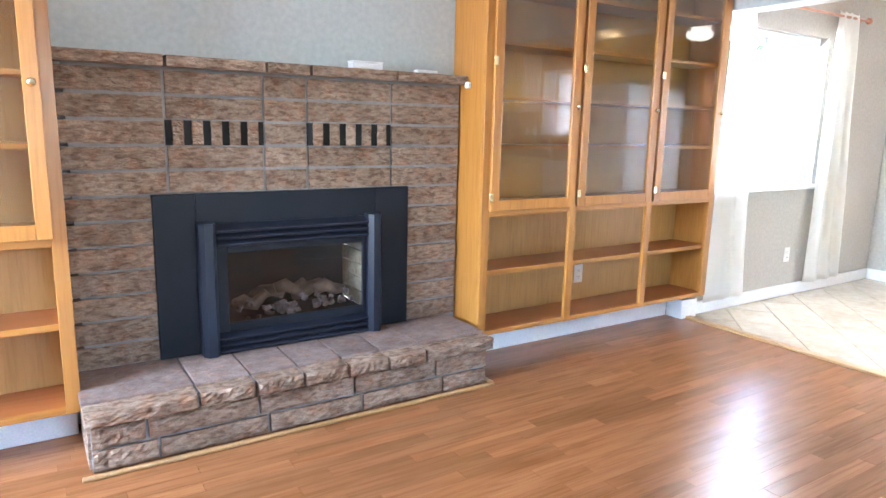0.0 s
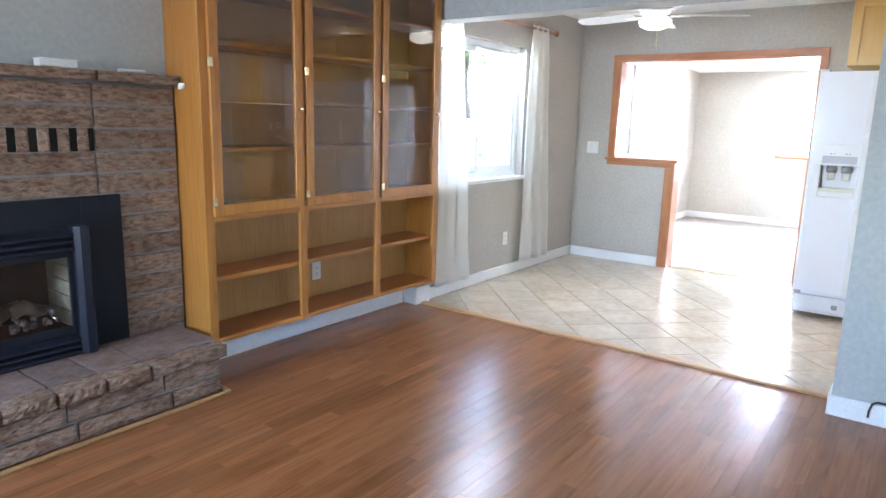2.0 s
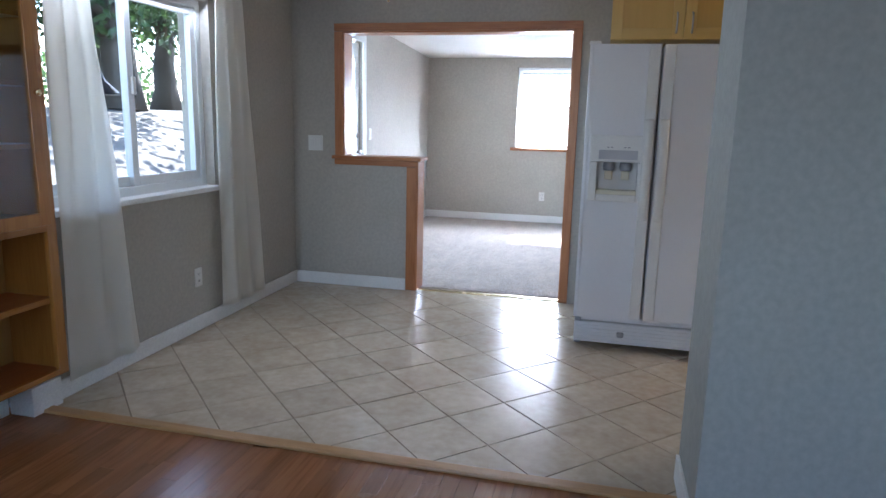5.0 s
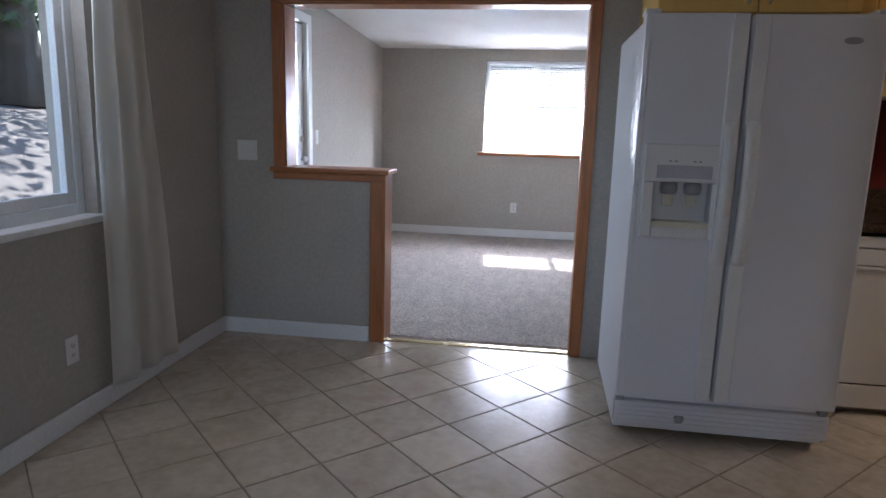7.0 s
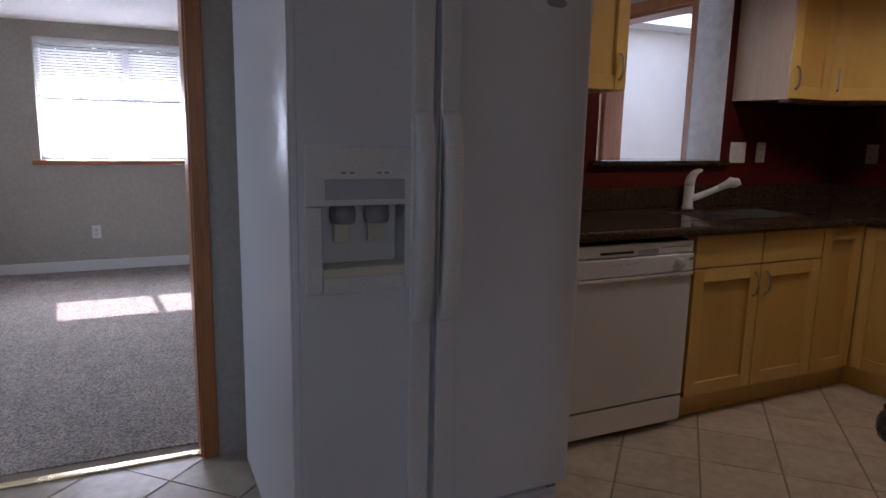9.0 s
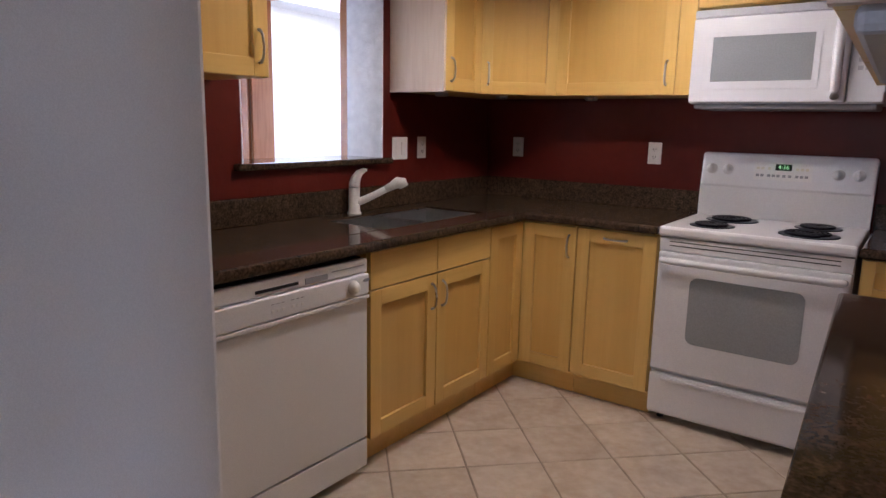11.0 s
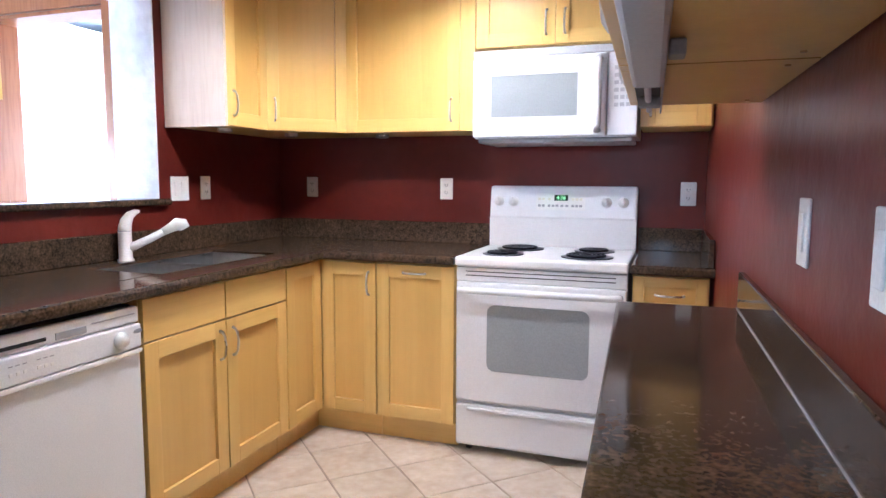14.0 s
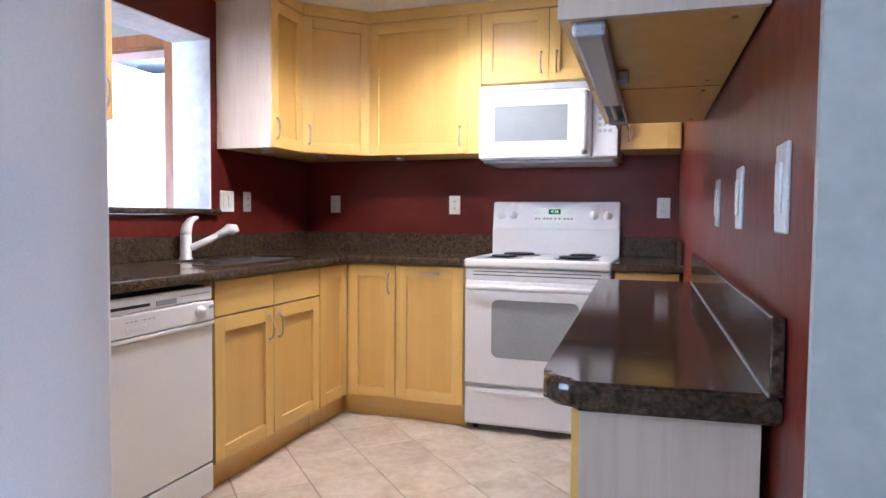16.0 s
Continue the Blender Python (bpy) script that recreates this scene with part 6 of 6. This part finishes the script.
def hedge(x0, x1, y0, y1, hgt, n, seed):
    rng = random.Random(seed)
    verts, faces = [], []
    for k in range(n):
        c = Vector((rng.uniform(x0, x1), rng.uniform(y0, y1), (ground_z(0, y0) if y0 > 4 else -0.35) + hgt * rng.random() ** 0.8))
        d = Vector((rng.gauss(0, 1), rng.gauss(0, 1), rng.gauss(0, 1))).normalized()
        u = d.orthogonal().normalized()
        w = d.cross(u)
        q = rng.uniform(0.10, 0.24)
        b = len(verts)
        verts += [c - u * q, c + w * q * 0.5, c + u * q, c - w * q * 0.5]
        faces.append((b, b + 1, b + 2, b + 3))
    me = bpy.data.meshes.new("shrubs")
    me.from_pydata([tuple(v) for v in verts], [], faces)
    me.materials.append(M_LEAF)
    return tagged(new("shrubs", me), "far mass of green shrubs and undergrowth", "shrubs", kind="stuff")


hedge(-4, 44, 30, 35, 3.2, 9000, 31)
hedge(18.0, 19.6, -4.0, 9.0, 3.6, 9000, 32)

POLE_X = 6.83
# bird feeder hanging outside the dining window
bf = thing("bird_feeder", "dark cone-roofed bird feeder hanging outside the window", "bird feeder", (5.87, 4.6, 1.4))
part("roof", lathe(bmesh.new(), [(0.0, 0.20), (0.012, 0.19), (0.05, 0.10), (0.14, 0.012), (0.148, 0.0), (0.142, -0.006), (0.0, 0.02)], (5.87, 4.6, 1.44), 24), M_BLACKGLOSS, bf, smooth=True)
for dx in (-0.03, 0.03):
    part("chain", rod(bmesh.new(), (5.87 + dx, 4.6, 1.40), (5.87 + dx, 4.6, 1.62), 0.003, n=6), M_NICKEL, bf)
    part("ring", lathe(bmesh.new(), [(0.010, -0.004), (0.014, 0.0), (0.010, 0.004), (0.008, 0.0), (0.010, -0.004)], (5.87 + dx, 4.6, 1.395), 12), M_NICKEL, bf, smooth=True)
part("perch", tube(bmesh.new(), [(5.84, 4.6, 1.39), (5.855, 4.6, 1.375), (5.87, 4.6, 1.37), (5.885, 4.6, 1.375), (5.90, 4.6, 1.39)], 0.005, 6), M_CABLE, bf)
part("wire", rod(bmesh.new(), (5.87, 4.6, 1.63), (5.87, 4.6, 2.6), 0.002, n=5), M_CABLE, bf)
mp = thing("metal_pole", "thin pale metal pole standing outside the window", "pole", (POLE_X, 4.5, -0.35))
part("pole", rod(bmesh.new(), (POLE_X, 4.5, -0.4), (POLE_X, 4.5, 1.62), 0.016, n=10), M_VINYL, mp, smooth=True)
for zz in (0.9, 1.2, 1.4):
    part("clamp", rod(bmesh.new(), (POLE_X, 4.5, zz), (POLE_X, 4.5, zz + 0.02), 0.021, n=10), M_GREYPL, mp)

# eaves board from which the feeder hangs
setting("eaves", boxes((-2.8, 10.6, 3.62, 4.75, 2.6, 2.68)), M_WHITE, "white painted eaves overhang outside", "eaves")
# unseen roof deck, added to keep daylight out of the walls' tops
setting("roof", boxes((-2.9, 6.74, -3.5, 3.62, 2.52, 2.6), (6.74, 10.6, -1.75, 3.62, 2.52, 2.6), (6.60, 7.5, -5.0, -1.75, 2.52, 2.6), (8.7, 10.6, -5.0, -1.75, 2.52, 2.6), (7.5, 8.7, -5.0, -3.6, 2.52, 2.6), (7.5, 8.7, -2.4, -1.75, 2.52, 2.6)), M_SIDING, "unseen roof deck added to keep daylight out of the house", "roof")

# ---- floor pieces ----
# ceramic tiles laid on the diagonal
S = 0.306
G = 0.0055
h = (S - G) / 2
bm = bmesh.new()
put_box(bm, -h, h, -h, h, -0.006, 0.0)
es = [e for e in bm.edges if e.verts[0].co.z > -0.001 and e.verts[1].co.z > -0.001]
bmesh.ops.bevel(bm, geom=es, offset=0.0025, segments=1, affect="EDGES")
tile_mesh = to_mesh("tile", bm, M_TILE)
R = math.sqrt(0.5)
U0, V0T = 4.719, 2.572
x_lo, x_hi, y_lo, y_hi = LINE_X, PX0, -2.60, NY
count = 0


def clip_tile(cx, cy):
    """A tile cut to the room's edges."""
    b = bmesh.new()
    put_box(b, -h, h, -h, h, -0.006, 0.0)
    bmesh.ops.transform(b, matrix=pose(cx, cy, 0, 0, 0, 45), verts=b.verts)
    for co, no in (((x_lo + 0.003, 0, 0), (-1, 0, 0)), ((x_hi + 0.03, 0, 0), (1, 0, 0)), ((0, y_lo, 0), (0, -1, 0)), ((0, y_hi, 0), (0, 1, 0))):
        r = bmesh.ops.bisect_plane(b, geom=b.verts[:] + b.edges[:] + b.faces[:], plane_co=co, plane_no=no, clear_outer=True)
        cut = [e for e in r["geom_cut"] if isinstance(e, bmesh.types.BMEdge)]
        if cut:
            bmesh.ops.contextual_create(b, geom=cut)
    return b


for i in range(-40, 40):
    for j in range(-40, 40):
        u, v_ = U0 + (i + 0.5) * S, V0T + (j + 0.5) * S
        cx, cy = (u + v_) * R, (u - v_) * R
        e = h * math.sqrt(2)
        if cx + e < x_lo or cx - e > x_hi + 0.03 or cy + e < y_lo or cy - e > y_hi:
            continue
        if cx < 4.07 and cy < 0.3:
            continue
        inside = cx - e > x_lo + 0.003 and cx + e < x_hi + 0.03 and cy - e > y_lo and cy + e < y_hi
        if inside and count < 300:
            piece("tile", tile_mesh, tile_floor, (cx, cy, 0), (1, 1, 1), (0, 0, radians(45)))
            count += 1
        else:
            b = clip_tile(cx, cy)
            if len(b.faces) > 3:
                count += 1
                part("tile", b, M_TILE, tile_floor)
            else:
                b.free()

# laminate planks along x, each strip with its own shade
planks = setting("floor_laminate", boxes((-2.6, LINE_X - 0.04, -3.2, 3.46, -0.012, -0.0065)), M_LAMINATE, "reddish-brown wood laminate strip floor", "floor")
PW = 0.066
rp = random.Random(11)
meshes = []
for L in (0.32, 0.45, 0.60, 0.78, 0.95):
    bm = bmesh.new()
    put_box(bm, -L / 2 + 0.0005, L / 2 - 0.0005, -PW / 2 + 0.0004, PW / 2 - 0.0004, -0.006, 0.0)
    meshes.append((L, to_mesh("plank", bm, M_LAMINATE)))
far_v, far_f = [], []
near = []
y = -3.2
while y < 3.46 - 0.001:
    x = -2.6 + rp.uniform(-0.5, 0.0)
    while x < LINE_X - 0.042:
        L, me = rp.choice(meshes)
        a, b = max(x, -2.6), min(x + L, LINE_X - 0.042)
        if b - a > 0.02:
            cy = y + PW / 2
            full = x >= -2.6 and x + L <= LINE_X - 0.042
            score = abs((a + b) / 2 - 2.0) + abs(cy - 2.0) * 0.9
            near.append((score, full, me, (a + b) / 2, cy, a, b))
        x += L
    y += PW
near.sort(key=lambda q: q[0])
made = 0
for score, full, me, cx, cy, a, b in near:
    if full and made < 300:
        piece("plank", me, planks, (cx, cy, 0))
        made += 1
    else:
        k = len(far_v)
        y0, y1 = cy - PW / 2 + 0.0004, cy + PW / 2 - 0.0004
        far_v += [(a + 0.0005, y0, -0.006), (b - 0.0005, y0, -0.006), (b - 0.0005, y1, -0.006), (a + 0.0005, y1, -0.006), (a + 0.0005, y0, 0), (b - 0.0005, y0, 0), (b - 0.0005, y1, 0), (a + 0.0005, y1, 0)]
        far_f += [tuple(k + i for i in f) for f in ((4, 5, 6, 7), (0, 1, 5, 4), (1, 2, 6, 5), (2, 3, 7, 6), (3, 0, 4, 7))]
me = bpy.data.meshes.new("plank_rest")
me.from_pydata(far_v, [], far_f)
me.materials.append(M_LAMINATE)
ob = new("plank_rest", me)
ob.parent = planks
tagged(ob, "farther laminate strips", kind="stuff")
